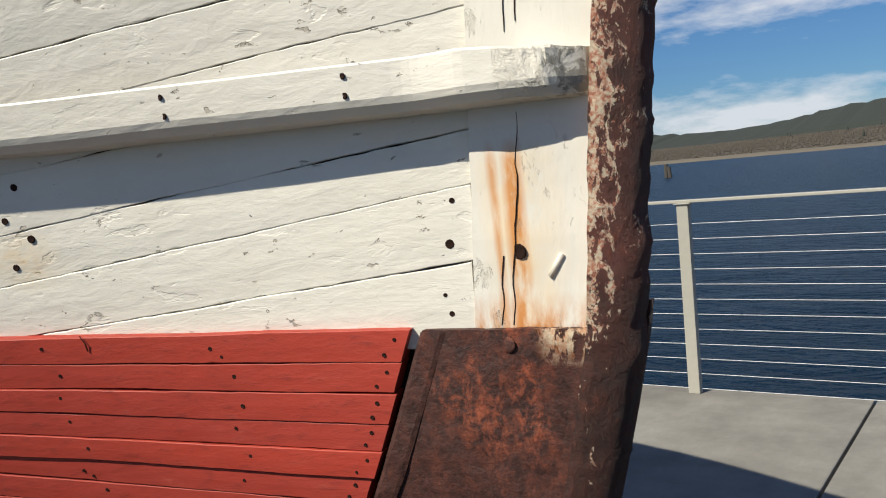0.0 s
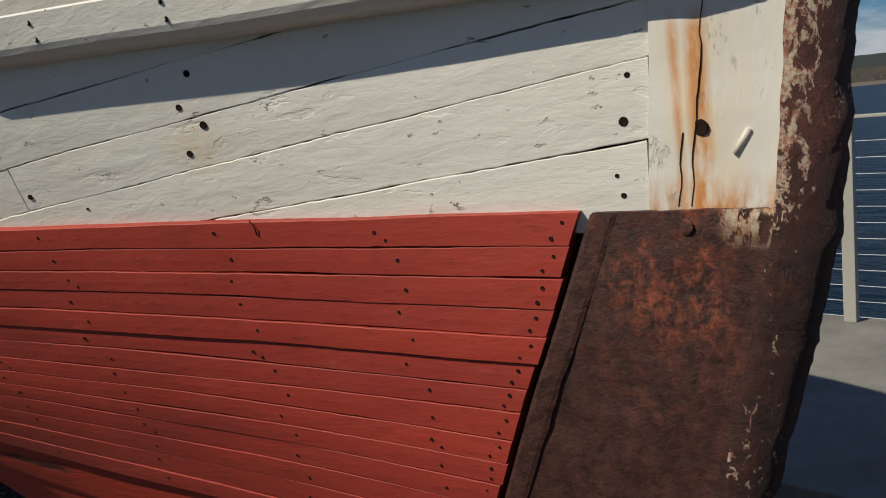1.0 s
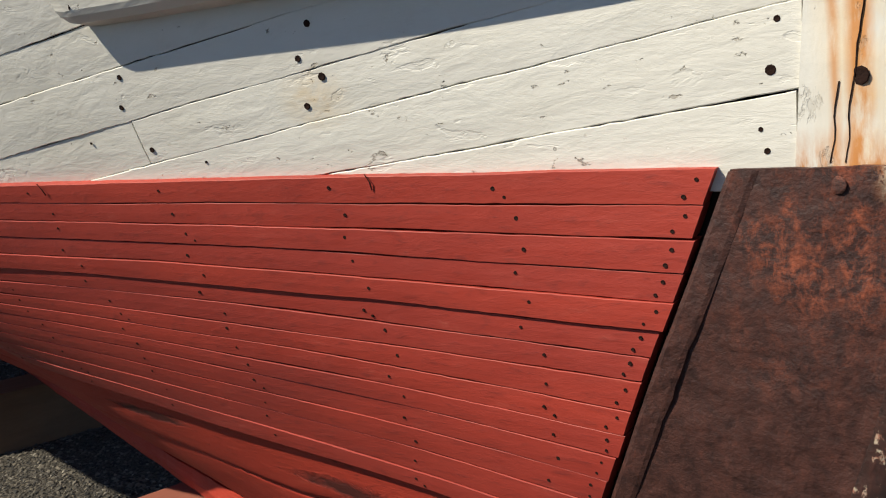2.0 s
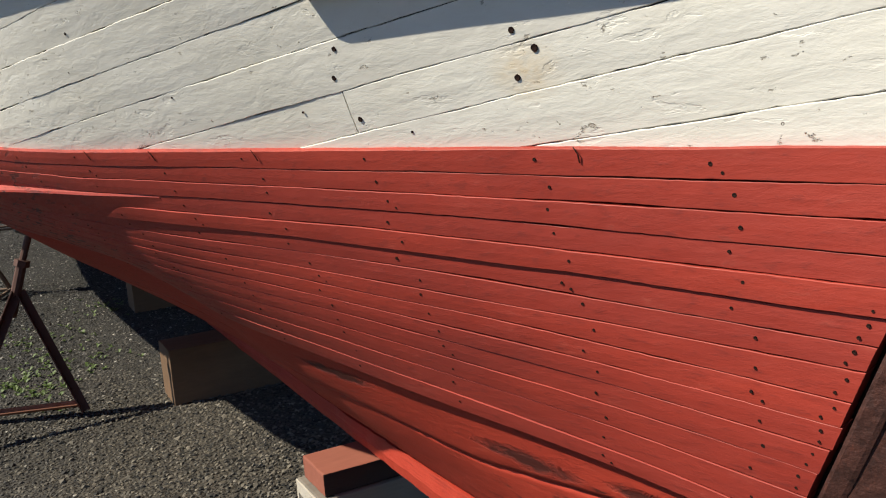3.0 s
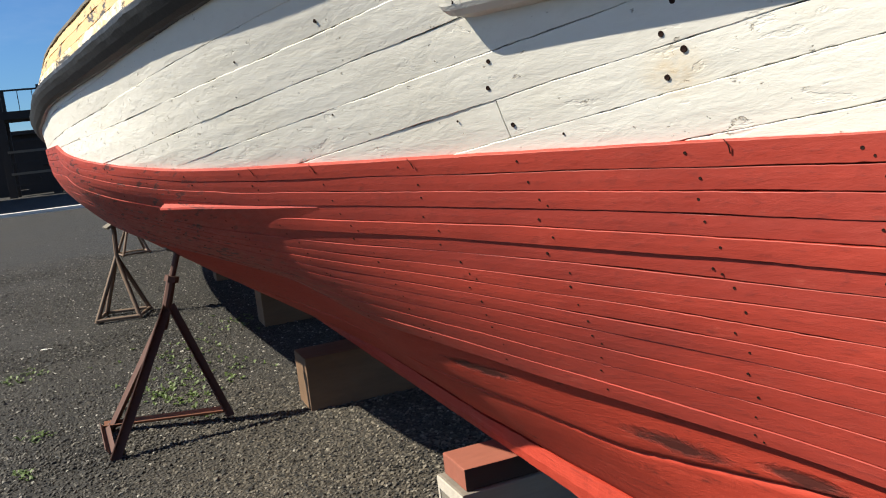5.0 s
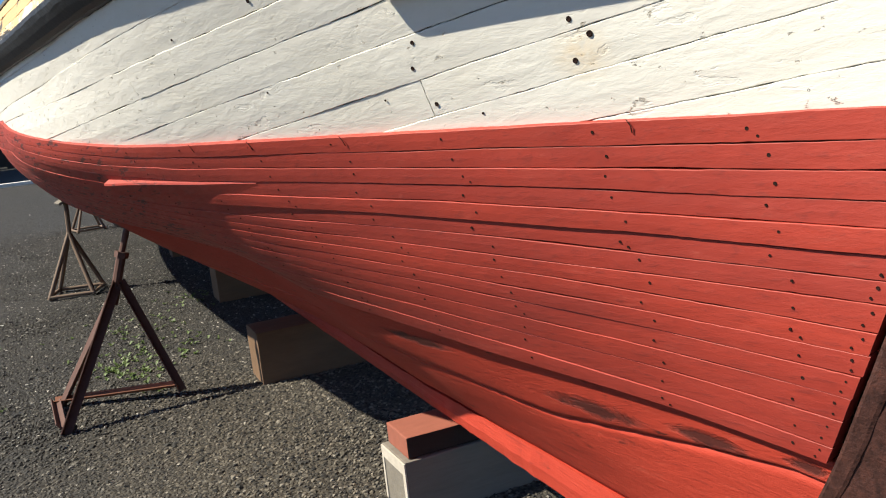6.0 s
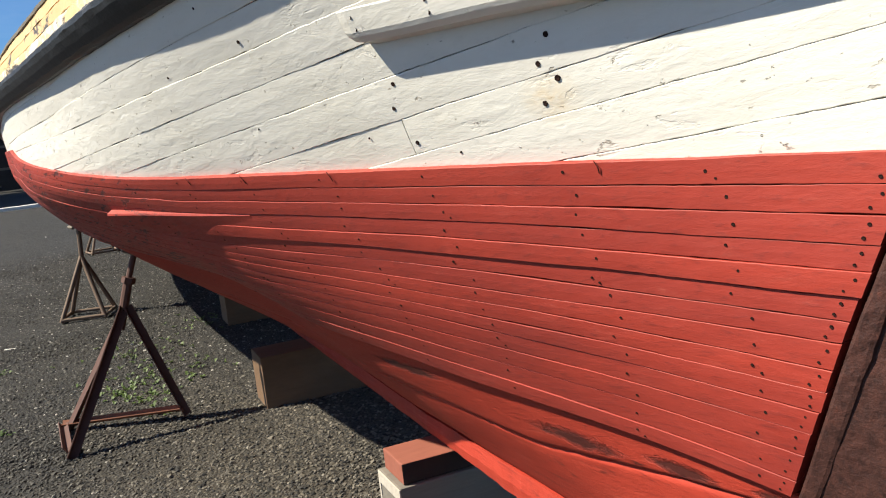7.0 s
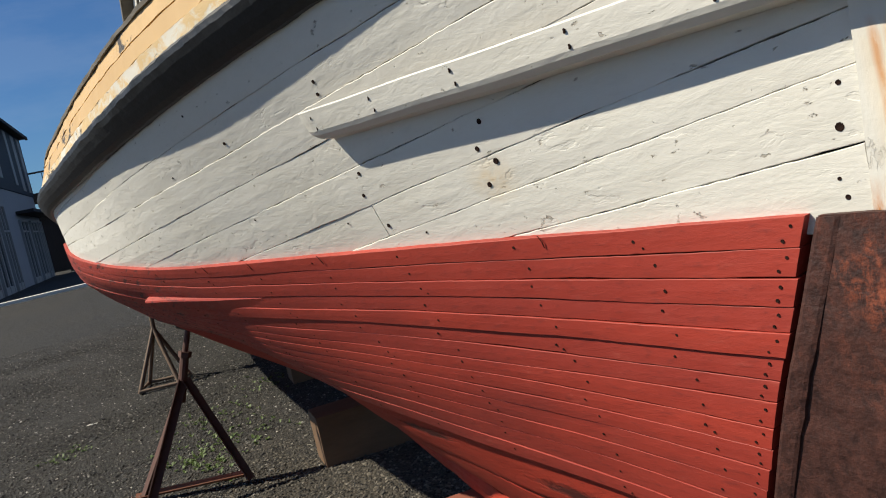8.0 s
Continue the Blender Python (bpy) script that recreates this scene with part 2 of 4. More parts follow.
WHITE = mat_white().m
RED = mat_red().m
RED_WORN = mat_red_worn().m
RUST = mat_rust("rusted_iron_plate", False).m
RUST_FLAKED = mat_rust("flaking_rusted_stem_iron", True).m
DARK_GAP = mat_plain("dark_seam", (0.012, 0.010, 0.009), (0.03, 0.024, 0.02), 0.9).m
NAIL_HOLE = mat_plain("dark_nail_hole", (0.010, 0.007, 0.006), (0.035, 0.016, 0.012), 0.9, 120)
NAIL_HOLE.b.inputs["Specular IOR Level"].default_value = 0.1
NAIL = NAIL_HOLE.m
BLACK = mat_plain("weathered_black_rail_paint", (0.007, 0.008, 0.009), (0.032, 0.034, 0.038), 0.5, 11, (0.3, 1, 1), 0.35, 0.003).m
OLD_WOOD = mat_plain("grey_weathered_timber", (0.07, 0.065, 0.055), (0.24, 0.21, 0.17), 0.85, 6, (1, 0.15, 1), 0.5, 0.003).m
BLOCK_WOOD = mat_plain("brown_timber_block", (0.060, 0.035, 0.019), (0.235, 0.135, 0.070), 0.85, 7, (1, 0.2, 1), 0.5, 0.003).m
BLOCK_RED = mat_plain("red_stained_timber", (0.16, 0.045, 0.028), (0.36, 0.12, 0.075), 0.8, 7, (1, 0.2, 1), 0.4, 0.002).m
STAND_RUST = mat_plain("rusty_stand_steel", (0.045, 0.022, 0.017), (0.14, 0.060, 0.042), 0.75, 22, (1, 1, 1), 0.4, 0.001).m
STAND_PIPE = mat_plain("tan_rusted_pipe", (0.10, 0.065, 0.045), (0.22, 0.15, 0.10), 0.75, 22, (1, 1, 1), 0.4, 0.001).m
STEEL = mat_plain("pale_galvanised_steel", (0.30, 0.30, 0.27), (0.42, 0.41, 0.37), 0.45, 30, (1, 1, 1), 0.1, 0.0005).m
CABLE = mat_plain("steel_cable", (0.62, 0.64, 0.66), (0.75, 0.76, 0.78), 0.35, 60, (1, 1, 1), 0.1, 0.0003).m


def mat_yellow():
    m = Mat("peeling_yellow_paint", 0.55)
    n = m.noise(7, 6, 0.65, (0.4, 1, 1))
    base = m.mix(n, (0.55, 0.355, 0.15), (0.68, 0.465, 0.225))
    peel = m.ramp(m.noise(7, 8, 0.68, (0.55, 1, 1), 0.5), 0.600, 0.625)
    base = m.mix(peel, base, (0.05, 0.042, 0.035))
    m.color(base)
    m.bump(peel, 0.5, -0.003).bump(n, 0.3, 0.006)
    return m.m


def mat_scraped():
    m = Mat("scraped_white_and_yellow_paint", 0.6)
    n = m.noise(22, 7, 0.7, (0.5, 1, 1), 0.4)
    base = m.mix(m.ramp(n, 0.42, 0.55), (0.74, 0.70, 0.60), (0.72, 0.52, 0.26))
    dark = m.ramp(m.noise(5, 7, 0.7, (0.6, 1, 1.5), 0.6, (4, 2, 0)), 0.56, 0.60)
    m.color(m.mix(dark, base, (0.035, 0.030, 0.026)))
    m.bump(n, 0.6, 0.005)
    return m.m


YELLOW, SCRAPED = mat_yellow(), mat_scraped()


def mat_stem_board():
    """White paint over a stem timber, with rust running down from the iron fastenings."""
    m = Mat("white_paint_with_rust_runs", 0.55)
    n = m.noise(14, 7, 0.65, (1, 1, 0.6))
    fine = m.noise(50, 6, 0.65, (1, 1, 0.25))
    base = m.mix(n, (0.610, 0.590, 0.525), (0.700, 0.685, 0.630))
    x, z = m.axis(0), m.axis(2)
    wob = m.math("ADD", x, m.math("MULTIPLY", m.math("SUBTRACT", m.noise(9, 3, 0.5, (1, 1, 0.5)), 0.5), 0.030))
    core = m.math("MAXIMUM", m.ramp(m.math("ABSOLUTE", m.math("ADD", wob, 0.718)), 0.005, 0.015, 1.0, 0.0), m.ramp(m.math("ABSOLUTE", m.math("ADD", wob, 0.742)), 0.001, 0.008, 0.8, 0.0))
    halo = m.ramp(m.math("ABSOLUTE", m.math("ADD", wob, 0.715)), 0.010, 0.055, 1.0, 0.0)
    below = m.ramp(z, 1.53, 1.50)
    foot = m.ramp(z, 1.345, 1.30)
    core = m.math("MULTIPLY", m.math("MULTIPLY", core, below), m.ramp(fine, 0.30, 0.52))
    halo = m.math("MULTIPLY", m.math("MULTIPLY", halo, below), m.ramp(n, 0.35, 0.62))
    base = m.mix(m.math("MULTIPLY", halo, 0.50), base, (0.72, 0.48, 0.18))
    base = m.mix(m.math("MULTIPLY", core, 0.92), base, (0.55, 0.22, 0.045))
    base = m.mix(m.math("MULTIPLY", foot, m.ramp(fine, 0.4, 0.6)), base, (0.50, 0.20, 0.05))
    chip = m.ramp(m.noise(30, 8, 0.72, (1, 1, 0.45), 0.4), 0.62, 0.65)
    base = m.mix(m.math("MULTIPLY", chip, 0.28), base, (0.34, 0.30, 0.24))
    m.color(base)
    m.bump(n, 0.4, 0.005).bump(fine, 0.4, 0.002).bump(chip, 0.5, -0.002)
    return m.m


STEM_PAINT = mat_stem_board()


def mat_gravel():
    m = Mat("grey_gravel", 0.9)
    v = m.vor(62)
    v2 = m.vor(135)
    big = m.noise(0.35, 5, 0.6)
    c = m.mix(m.ramp(v["Color"], 0.0, 1.0), (0.0045, 0.0045, 0.0042), (0.040, 0.0375, 0.032))
    c = m.mix(m.ramp(v2["Color"], 0.86, 0.95), c, (0.13, 0.124, 0.108))
    c = m.mix(m.ramp(big, 0.45, 0.7, 0, 0.40), c, (0.042, 0.034, 0.020))
    c = m.mix(m.ramp(m.noise(14, 6, 0.75), 0.42, 0.60, 0.0, 0.55), c, (0.010, 0.010, 0.0095))
    c = m.mix(m.ramp(m.noise(7, 7, 0.82, (1, 1, 1), 0.0, (4, 1, 0)), 0.52, 0.66, 0.0, 0.32), c, (0.075, 0.070, 0.061))
    c = m.mix(m.ramp(m.noise(1.6, 6, 0.75, (1, 1, 1), 0.3, (2, 9, 0)), 0.42, 0.62, 0.0, 0.45), c, (0.012, 0.012, 0.0115))
    gx, gy = m.math("ADD", m.axis(0), 3.6), m.math("SUBTRACT", m.axis(1), 0.75)
    d = m.math("SQRT", m.math("ADD", m.math("POWER", m.math("MULTIPLY", gx, 0.55), 2.0), m.math("POWER", gy, 2.0)))
    dirt = m.ramp(m.math("ADD", d, m.noise(2.5, 4, 0.6)), 1.9, 0.8)
    c = m.mix(m.math("MULTIPLY", dirt, m.ramp(v["Color"], 0.0, 1.0, 0.1, 0.8)), c, (0.080, 0.066, 0.046))
    m.color(c)
    m.bump(v["Distance"], 1.0, -0.014).bump(v2["Distance"], 0.6, -0.006)
    return m.m


def mat_pebble():
    m = Mat("gravel_stone", 0.8)
    r = m.island()
    c = m.mix(m.ramp(r, 0.0, 0.90), (0.007, 0.0067, 0.0062), (0.076, 0.071, 0.060))
    c = m.mix(m.ramp(r, 0.90, 0.94), c, (0.19, 0.18, 0.155))
    c = m.mix(m.ramp(r, 0.988, 0.99), c, (0.42, 0.40, 0.35))
    gx, gy = m.math("ADD", m.axis(0), 3.6), m.math("SUBTRACT", m.axis(1), 0.75)
    d = m.math("SQRT", m.math("ADD", m.math("POWER", m.math("MULTIPLY", gx, 0.55), 2.0), m.math("POWER", gy, 2.0)))
    dirt = m.ramp(m.math("ADD", d, m.noise(2.5, 4, 0.6)), 1.9, 0.8)
    c = m.mix(m.math("MULTIPLY", dirt, m.ramp(r, 0.2, 0.95, 0.0, 0.75)), c, (0.185, 0.158, 0.118))
    m.color(c)
    m.bump(m.noise(150, 3), 0.4, 0.002)
    return m.m


GRAVEL, PEBBLE = mat_gravel(), mat_pebble()


def mat_concrete():
    m = Mat("broom_finished_concrete", 0.85)
    n = m.noise(2.2, 7, 0.65)
    f = m.noise(45, 6, 0.65, (1, 0.25, 1))
    st = m.ramp(m.noise(0.9, 5, 0.6, (1, 1, 1), 0.5, (3, 3, 0)), 0.5, 0.7)
    c = m.mix(m.ramp(n, 0.3, 0.7), (0.145, 0.138, 0.124), (0.285, 0.276, 0.25))
    c = m.mix(m.math("MULTIPLY", st, 0.6), c, (0.13, 0.118, 0.10))
    c = m.mix(m.ramp(f, 0.4, 0.7, 0, 0.25), c, (0.17, 0.165, 0.15))
    m.color(c)
    m.bump(f, 0.4, 0.003).bump(n, 0.2, 0.004)
    return m.m


CONCRETE = mat_concrete()


def mat_water():
    m = Mat("rippled_harbour_water", 0.28)
    m.b.inputs["IOR"].default_value = 1.33
    m.b.inputs["Specular IOR Level"].default_value = 0.07
    n = m.noise(0.9, 5, 0.6, (0.45, 1, 1), 0.5)
    n2 = m.noise(4.5, 4, 0.6, (0.5, 1, 1), 0.4)
    m.color(m.mix(n, (0.003, 0.010, 0.024), (0.006, 0.020, 0.042)))
    m.bump(n, 1.0, 0.55).bump(n2, 0.9, 0.09)
    return m.m


WATER = mat_water()

# ---- hull lines ----
CL = 1.19  # the boat's centreline lies along y = CL; the bow points to +x, "a" is the distance aft
STATIONS = [0.80, 1.4, 2.1, 2.8, 3.5, 4.2, 4.8, 6.5, 9.0, 12.0, 15.0]
LEVELS = [0.80, 1.0, 1.3, 1.6, 1.9, 2.3]
BREADTH = [
    (0.100, 0.110, 0.117, 0.118, 0.122, 0.13),
    (0.175, 0.245, 0.320, 0.390, 0.48, 0.58),
    (0.325, 0.442, 0.580, 0.700, 0.83, 0.97),
    (0.445, 0.640, 0.852, 0.965, 1.06, 1.16),
    (0.40, 0.75, 1.075, 1.145, 1.215, 1.29),
    (0.49, 0.87, 1.245, 1.305, 1.345, 1.38),
    (0.70, 1.00, 1.300, 1.375, 1.405, 1.43),
    (0.85, 1.15, 1.425, 1.490, 1.515, 1.53),
    (0.90, 1.20, 1.50, 1.55, 1.57, 1.58),
    (0.75, 1.00, 1.35, 1.42, 1.46, 1.50),
    (0.30, 0.50, 0.80, 0.92, 1.00, 1.05),
]


def spline(xs, ys, x):
    n = len(xs)
    i = 0
    while i < n - 2 and x > xs[i + 1]:
        i += 1

    def slope(j):
        a, b = max(j - 1, 0), min(j + 1, n - 1)
        return (ys[b] - ys[a]) / (xs[b] - xs[a])

    if x < xs[0]:
        return ys[0] + slope(0) * (x - xs[0])
    if x > xs[-1]:
        return ys[-1] + slope(n - 1) * (x - xs[-1])
    h = xs[i + 1] - xs[i]
    t = (x - xs[i]) / h
    return ((2 * t ** 3 - 3 * t * t + 1) * ys[i] + (t ** 3 - 2 * t * t + t) * slope(i) * h
            + (3 * t * t - 2 * t ** 3) * ys[i + 1] + (t ** 3 - t * t) * slope(i + 1) * h)


def half(a, z):
    return spline(STATIONS, [spline(LEVELS, row, z) for row in BREADTH], a)


def skin(a, z, off=0.0):
    """A point on the near side of the hull, off metres proud of it."""
    p = Vector((-a, CL - half(a, z), z))
    if off:
        e = 0.02
        pa, pz = Vector((-a - e, CL - half(a + e, z), z)), Vector((-a, CL - half(a, z + e), z + e))
        n = (pz - p).cross(pa - p)
        n.normalize()
        if n.y > 0:
            n = -n
        p = p + n * off
    return p


def waterline(a):
    return 1.290 + 0.0185 * a + 0.034 * max(0.0, min(a, 4.6) - 2.6) ** 2


def rabbet(a):
    return waterline(a) - spline([0.95, 1.9, 2.6], [0.560, 0.543, 0.515], min(a, 2.9))


def rail_foot(a):
    if a > 3.2:
        return 1.697 - 0.03 * min(a - 3.2, 1.5)
    return 1.697 + 0.06 * (3.2 - a) ** 1.3


def iron_edge(z):
    return spline([0.30, 0.45, 0.715, 0.90, 1.077, 1.18, 1.30], [1.42, 1.29, 1.112, 1.016, 0.938, 0.893, 0.846], z)


def stem_front(z):
    return spline([0.30, 0.38, 0.50, 0.65, 0.80, 0.933, 1.073, 1.2, 1.29, 1.5, 1.665, 2.5], [1.28, 1.07, 0.93, 0.82, 0.737, 0.682, 0.641, 0.608, 0.590, 0.571, 0.552, 0.44], z)


def hood_end(z):
    return 0.782 - 0.065 * (z - 1.3)


def stem_half(a, z):
    """Half breadth of the stem timber's side."""
    am, ah = stem_front(z) + 0.048, hood_end(z) + 0.002
    mid = (am + ah) / 2
    if a < mid:
        return 0.084 + (0.101 - 0.084) * max(0.0, (a - am) / (mid - am))
    return 0.101 + (half(0.8, z) - 0.103) * (a - mid) / (ah - mid)


# ---- builders ----
def mesh_of(name, verts, faces, material, smooth=False):
    me = bpy.data.meshes.new(name)
    me.from_pydata([tuple(v) for v in verts], [], faces)
    me.materials.append(material)
    if smooth:
        me.polygons.foreach_set("use_smooth", [True] * len(me.polygons))
    me.update()
    return me


def part_mesh(name, me, parent, label=""):
    ob = new(name, me)
    ob.parent = parent
    return tagged(ob, label)


def bm_mesh(name, bm, material, smooth=False):
    bmesh.ops.recalc_face_normals(bm, faces=bm.faces)
    me = bpy.data.meshes.new(name)
    bm.to_mesh(me)
    bm.free()
    me.materials.append(material)
    if smooth:
        me.polygons.foreach_set("use_smooth", [True] * len(me.polygons))
    return me


def part(name, bm, material, parent, label="", smooth=False):
    return part_mesh(name, bm_mesh(name, bm, material, smooth), parent, label)


def empty(name, at, label, category, group="", kind=""):
    ob = new(name)
    ob.empty_display_size = 0.1
    ob.matrix_world = at if isinstance(at, Matrix) else Matrix.Translation(at)
    return tagged(ob, label, category, group, kind)


def add_box(bm, lo, hi, bevel=0.0, m=None, rough=0.0, cuts=0):
    r = bmesh.ops.create_cube(bm, size=1.0)
    vs = r["verts"]
    for v in vs:
        v.co = Vector([lo[i] + (v.co[i] + 0.5) * (hi[i] - lo[i]) for i in range(3)])
    es = list({e for v in vs for e in v.link_edges})
    if bevel:
        b = bmesh.ops.bevel(bm, geom=es, offset=bevel, segments=2, affect="EDGES", profile=0.6)
        vs = b["verts"]
    if cuts:
        fs = list({f for v in vs for f in v.link_faces})
        es = list({e for f in fs for e in f.edges if e.calc_length() > 0.12})
        b = bmesh.ops.subdivide_edges(bm, edges=es, cuts=cuts, use_grid_fill=True)
        vs = list({v for f in bm.faces for v in f.verts})
    if rough:
        for v in vs:
            v.co += noise.noise_vector(v.co * 14) * rough
    if m is not None:
        for v in vs:
            v.co = m @ v.co
    return vs


def add_rod(bm, a, b, r0, r1=None, seg=10):
    a, b = Vector(a), Vector(b)
    d = b - a
    m = Matrix.Translation((a + b) / 2) @ d.to_track_quat("Z", "Y").to_matrix().to_4x4()
    return bmesh.ops.create_cone(bm, cap_ends=True, segments=seg, radius1=r0, radius2=r0 if r1 is None else r1, depth=d.length, matrix=m)["verts"]


def add_angle(bm, a, b, w, t, turn=0.0):
    """An angle-iron bar from a to b with two flanges."""
    a, b = Vector(a), Vector(b)
    d = b - a
    q = Matrix.Translation(a) @ d.to_track_quat("Z", "Y").to_matrix().to_4x4() @ Matrix.Rotation(turn, 4, "Z")
    add_box(bm, (0, 0, 0), (w, t, d.length), 0.0008, q)
    add_box(bm, (0, t, 0), (t, w, d.length), 0.0008, q)


def lofted(name, sections, material, parent, label="", closed=True, smooth=False):
    """A bar through a row of closed cross-sections with capped ends."""
    n = len(sections[0])
    verts = [p for s in sections for p in s]
    faces = []
    for i in range(len(sections) - 1):
        for j in range(n if closed else n - 1):
            k = (j + 1) % n
            faces.append((i * n + j, i * n + k, (i + 1) * n + k, (i + 1) * n + j))
    if closed:
        faces.append(tuple(range(n))[::-1])
        faces.append(tuple((len(sections) - 1) * n + j for j in range(n)))
    me = mesh_of(name, verts, faces, material, smooth)
    bm = bmesh.new()
    bm.from_mesh(me)
    bmesh.ops.recalc_face_normals(bm, faces=bm.faces)
    bm.to_mesh(me)
    bm.free()
    return part_mesh(name, me, parent, label)


def stretch(a0, a1, fine=0.022):
    """Stations along the boat, close together near the bow and wide apart aft."""
    out, a = [], a0
    while a < a1 - 1e-6:
        out.append(a)
        a += fine if a < 3.2 else (fine * 2 if a < 5.0 else 0.3)
    out.append(a1)
    return out


def plank(name, lo, hi, a0, a1, off, thick, material, parent, gap=0.0016, bevel=0.003, seed=0.0, worn=0.0012, label="", start=None):
    """One strake between the curves lo(a) and hi(a)."""
    secs = []
    for a in stretch(a0, a1, 0.014):
        zl, zh = lo(a), hi(a)
        if zh - zl < 0.003:
            continue
        w1 = noise.noise((a * 9, seed, 0.0)) * worn + noise.noise((a * 63, seed, 2.0)) * worn * 0.8
        w2 = noise.noise((a * 9, seed, 7.0)) * worn + noise.noise((a * 63, seed, 5.0)) * worn * 0.8
        gg = gap * (0.35 + 1.5 * max(0.0, noise.noise((a * 3.1, seed, 21.0)) + 0.25))
        gh = gap * (0.35 + 1.5 * max(0.0, noise.noise((a * 3.1, seed + 3.1, 21.0)) + 0.25))
        g0, g1 = zl + gg + w1, zh - gh + w2
        b = min(bevel, (g1 - g0) * 0.3)
        o = off + noise.noise((a * 2.3, seed, 11.0)) * worn * 1.2
        zm = (g0 + g1) / 2
        fade = max(0.0, 1 - (a - a0) / 0.25)

        def put(z, off2):
            return skin(a + (start(z) - start(zm)) * fade if start else a, z, off2)

        secs.append([put(g0, o - thick), put(g0, o - b), put(g0 + b, o), put(zm, o + worn * 0.4),
                     put(g1 - b, o), put(g1, o - b), put(g1, o - thick)])
    return lofted(name, secs, material, parent, label) if len(secs) > 2 else None


boat = empty("fishing_boat", (-1.2, CL, 0.3), "old wooden fishing boat, white topsides, red bottom, on blocks", "boat")
boat_inv = Matrix.Translation((1.2, -CL, -0.3))


def on_boat(ob):
    """Keeps a part where it was built when its parent stands away from the origin."""
    if ob is not None:
        ob.matrix_parent_inverse = boat_inv
    return ob


# nails: a shallow dark cup with a raised rim
def nail_mesh(name, r, material):
    bm = bmesh.new()
    rings = [(r * 1.05, -0.001), (r, 0.0007), (r * 0.8, 0.0009), (r * 0.45, 0.0006)]
    prev = None
    for rr, h in rings:
        ring = [bm.verts.new((rr * math.cos(k * math.tau / 9), rr * math.sin(k * math.tau / 9), h)) for k in range(9)]
        if prev:
            for k in range(9):
                bm.faces.new((prev[k], prev[(k + 1) % 9], ring[(k + 1) % 9], ring[k]))
        prev = ring
    bm.faces.new(prev)
    return bm_mesh(name, bm, material)


NAIL_ME = nail_mesh("nail", 0.0030, NAIL)
BOLT_ME = nail_mesh("bolt_hole", 0.0045, NAIL)


def nail(a, z, off, parent, me=NAIL_ME, name="nail", scale=1.0):
    p = skin(a, z, off + 0.0006)
    n = (skin(a, z, 0.05) - skin(a, z, 0.0)).normalized()
    ob = new(name, me)
    ob.parent = parent
    m = Matrix.Translation(p) @ n.to_track_quat("Z", "Y").to_matrix().to_4x4() @ Matrix.Diagonal((scale, scale, 1, 1))
    ob.matrix_basis = m
    return ob


# ---- hull ----
def shell(name, za, zb, a0, a1, off, material, side, label=""):
    """Plain skin of the boat between two height curves, on the near (-1) or the far (+1) side."""
    secs = []
    for a in stretch(a0, a1, 0.06):
        row = []
        for k in range(9):
            z = za(a) + (zb(a) - za(a)) * k / 8
            p = skin(a, z, off)
            row.append(p if side < 0 else Vector((p.x, 2 * CL - p.y, p.z)))
        for k in range(8, -1, -1):
            z = za(a) + (zb(a) - za(a)) * k / 8
            p = skin(a, z, off - 0.02)
            row.append(p if side < 0 else Vector((p.x, 2 * CL - p.y, p.z)))
        secs.append(row)
    return on_boat(lofted(name, secs, material, boat, label))


AFT = 15.0
# near-black backing shell; its colour gives the shade seen through the seam gaps
shell("inner_hull", lambda a: 0.62, lambda a: rail_foot(a) + 0.10, 0.80, AFT, -0.026, DARK_GAP, -1, "near-black backing behind the planks that makes the seams look dark")
shell("far_topside", lambda a: waterline(a), lambda a: rail_foot(a) + 0.05, 0.80, AFT, 0.0, WHITE, 1, "white painted far side of the hull")
shell("far_bottom", rabbet, waterline, 0.80, AFT, 0.006, RED, 1, "red painted far bottom of the hull")

# white strakes: seam heights as height at the hood end, fall per metre aft and a little upward sweep
SEAMS = [(1.384, 0.110, 0.0), (1.478, 0.137, 0.0), (1.544, 0.128, 0.0), (1.617, 0.121, 0.003), (1.690, 0.128, 0.0095),
         (1.765, 0.138, 0.0175), (1.830, 0.117, 0.0105), (1.900, 0.115, 0.012), (1.985, 0.115, 0.012)]


def seam(i):
    if i < 0:
        return lambda a: waterline(a) - 0.03
    h, fall, sweep = SEAMS[i]

    def z(a):
        d = min(a, 4.4) - 0.78
        return max(h - fall * d + sweep * d * d, waterline(a) - 0.03)
    return z


BUTTS = {1: [], 2: [1.74], 4: [], 5: [2.76], 3: [], 6: []}
topside = []
for i in range(len(SEAMS)):
    lo, hi = seam(i - 1), seam(i)
    ends = [hood_end(SEAMS[i][0]) + 0.0068] + BUTTS.get(i, []) + [AFT]
    for k in range(len(ends) - 1):
        a0 = ends[k] + (0.0016 if k else 0.0)
        a1 = ends[k + 1] - (0.0016 if k + 2 < len(ends) else 0.0)
        ob = on_boat(plank("topside_plank", lo, hi, a0, a1, random.uniform(-0.001, 0.0015), 0.024, WHITE, boat, 0.0007 if i < 2 else 0.0003, 0.0012, i * 3.1, 0.0020))
        if ob:
            topside.append((i, a0, a1, ob))

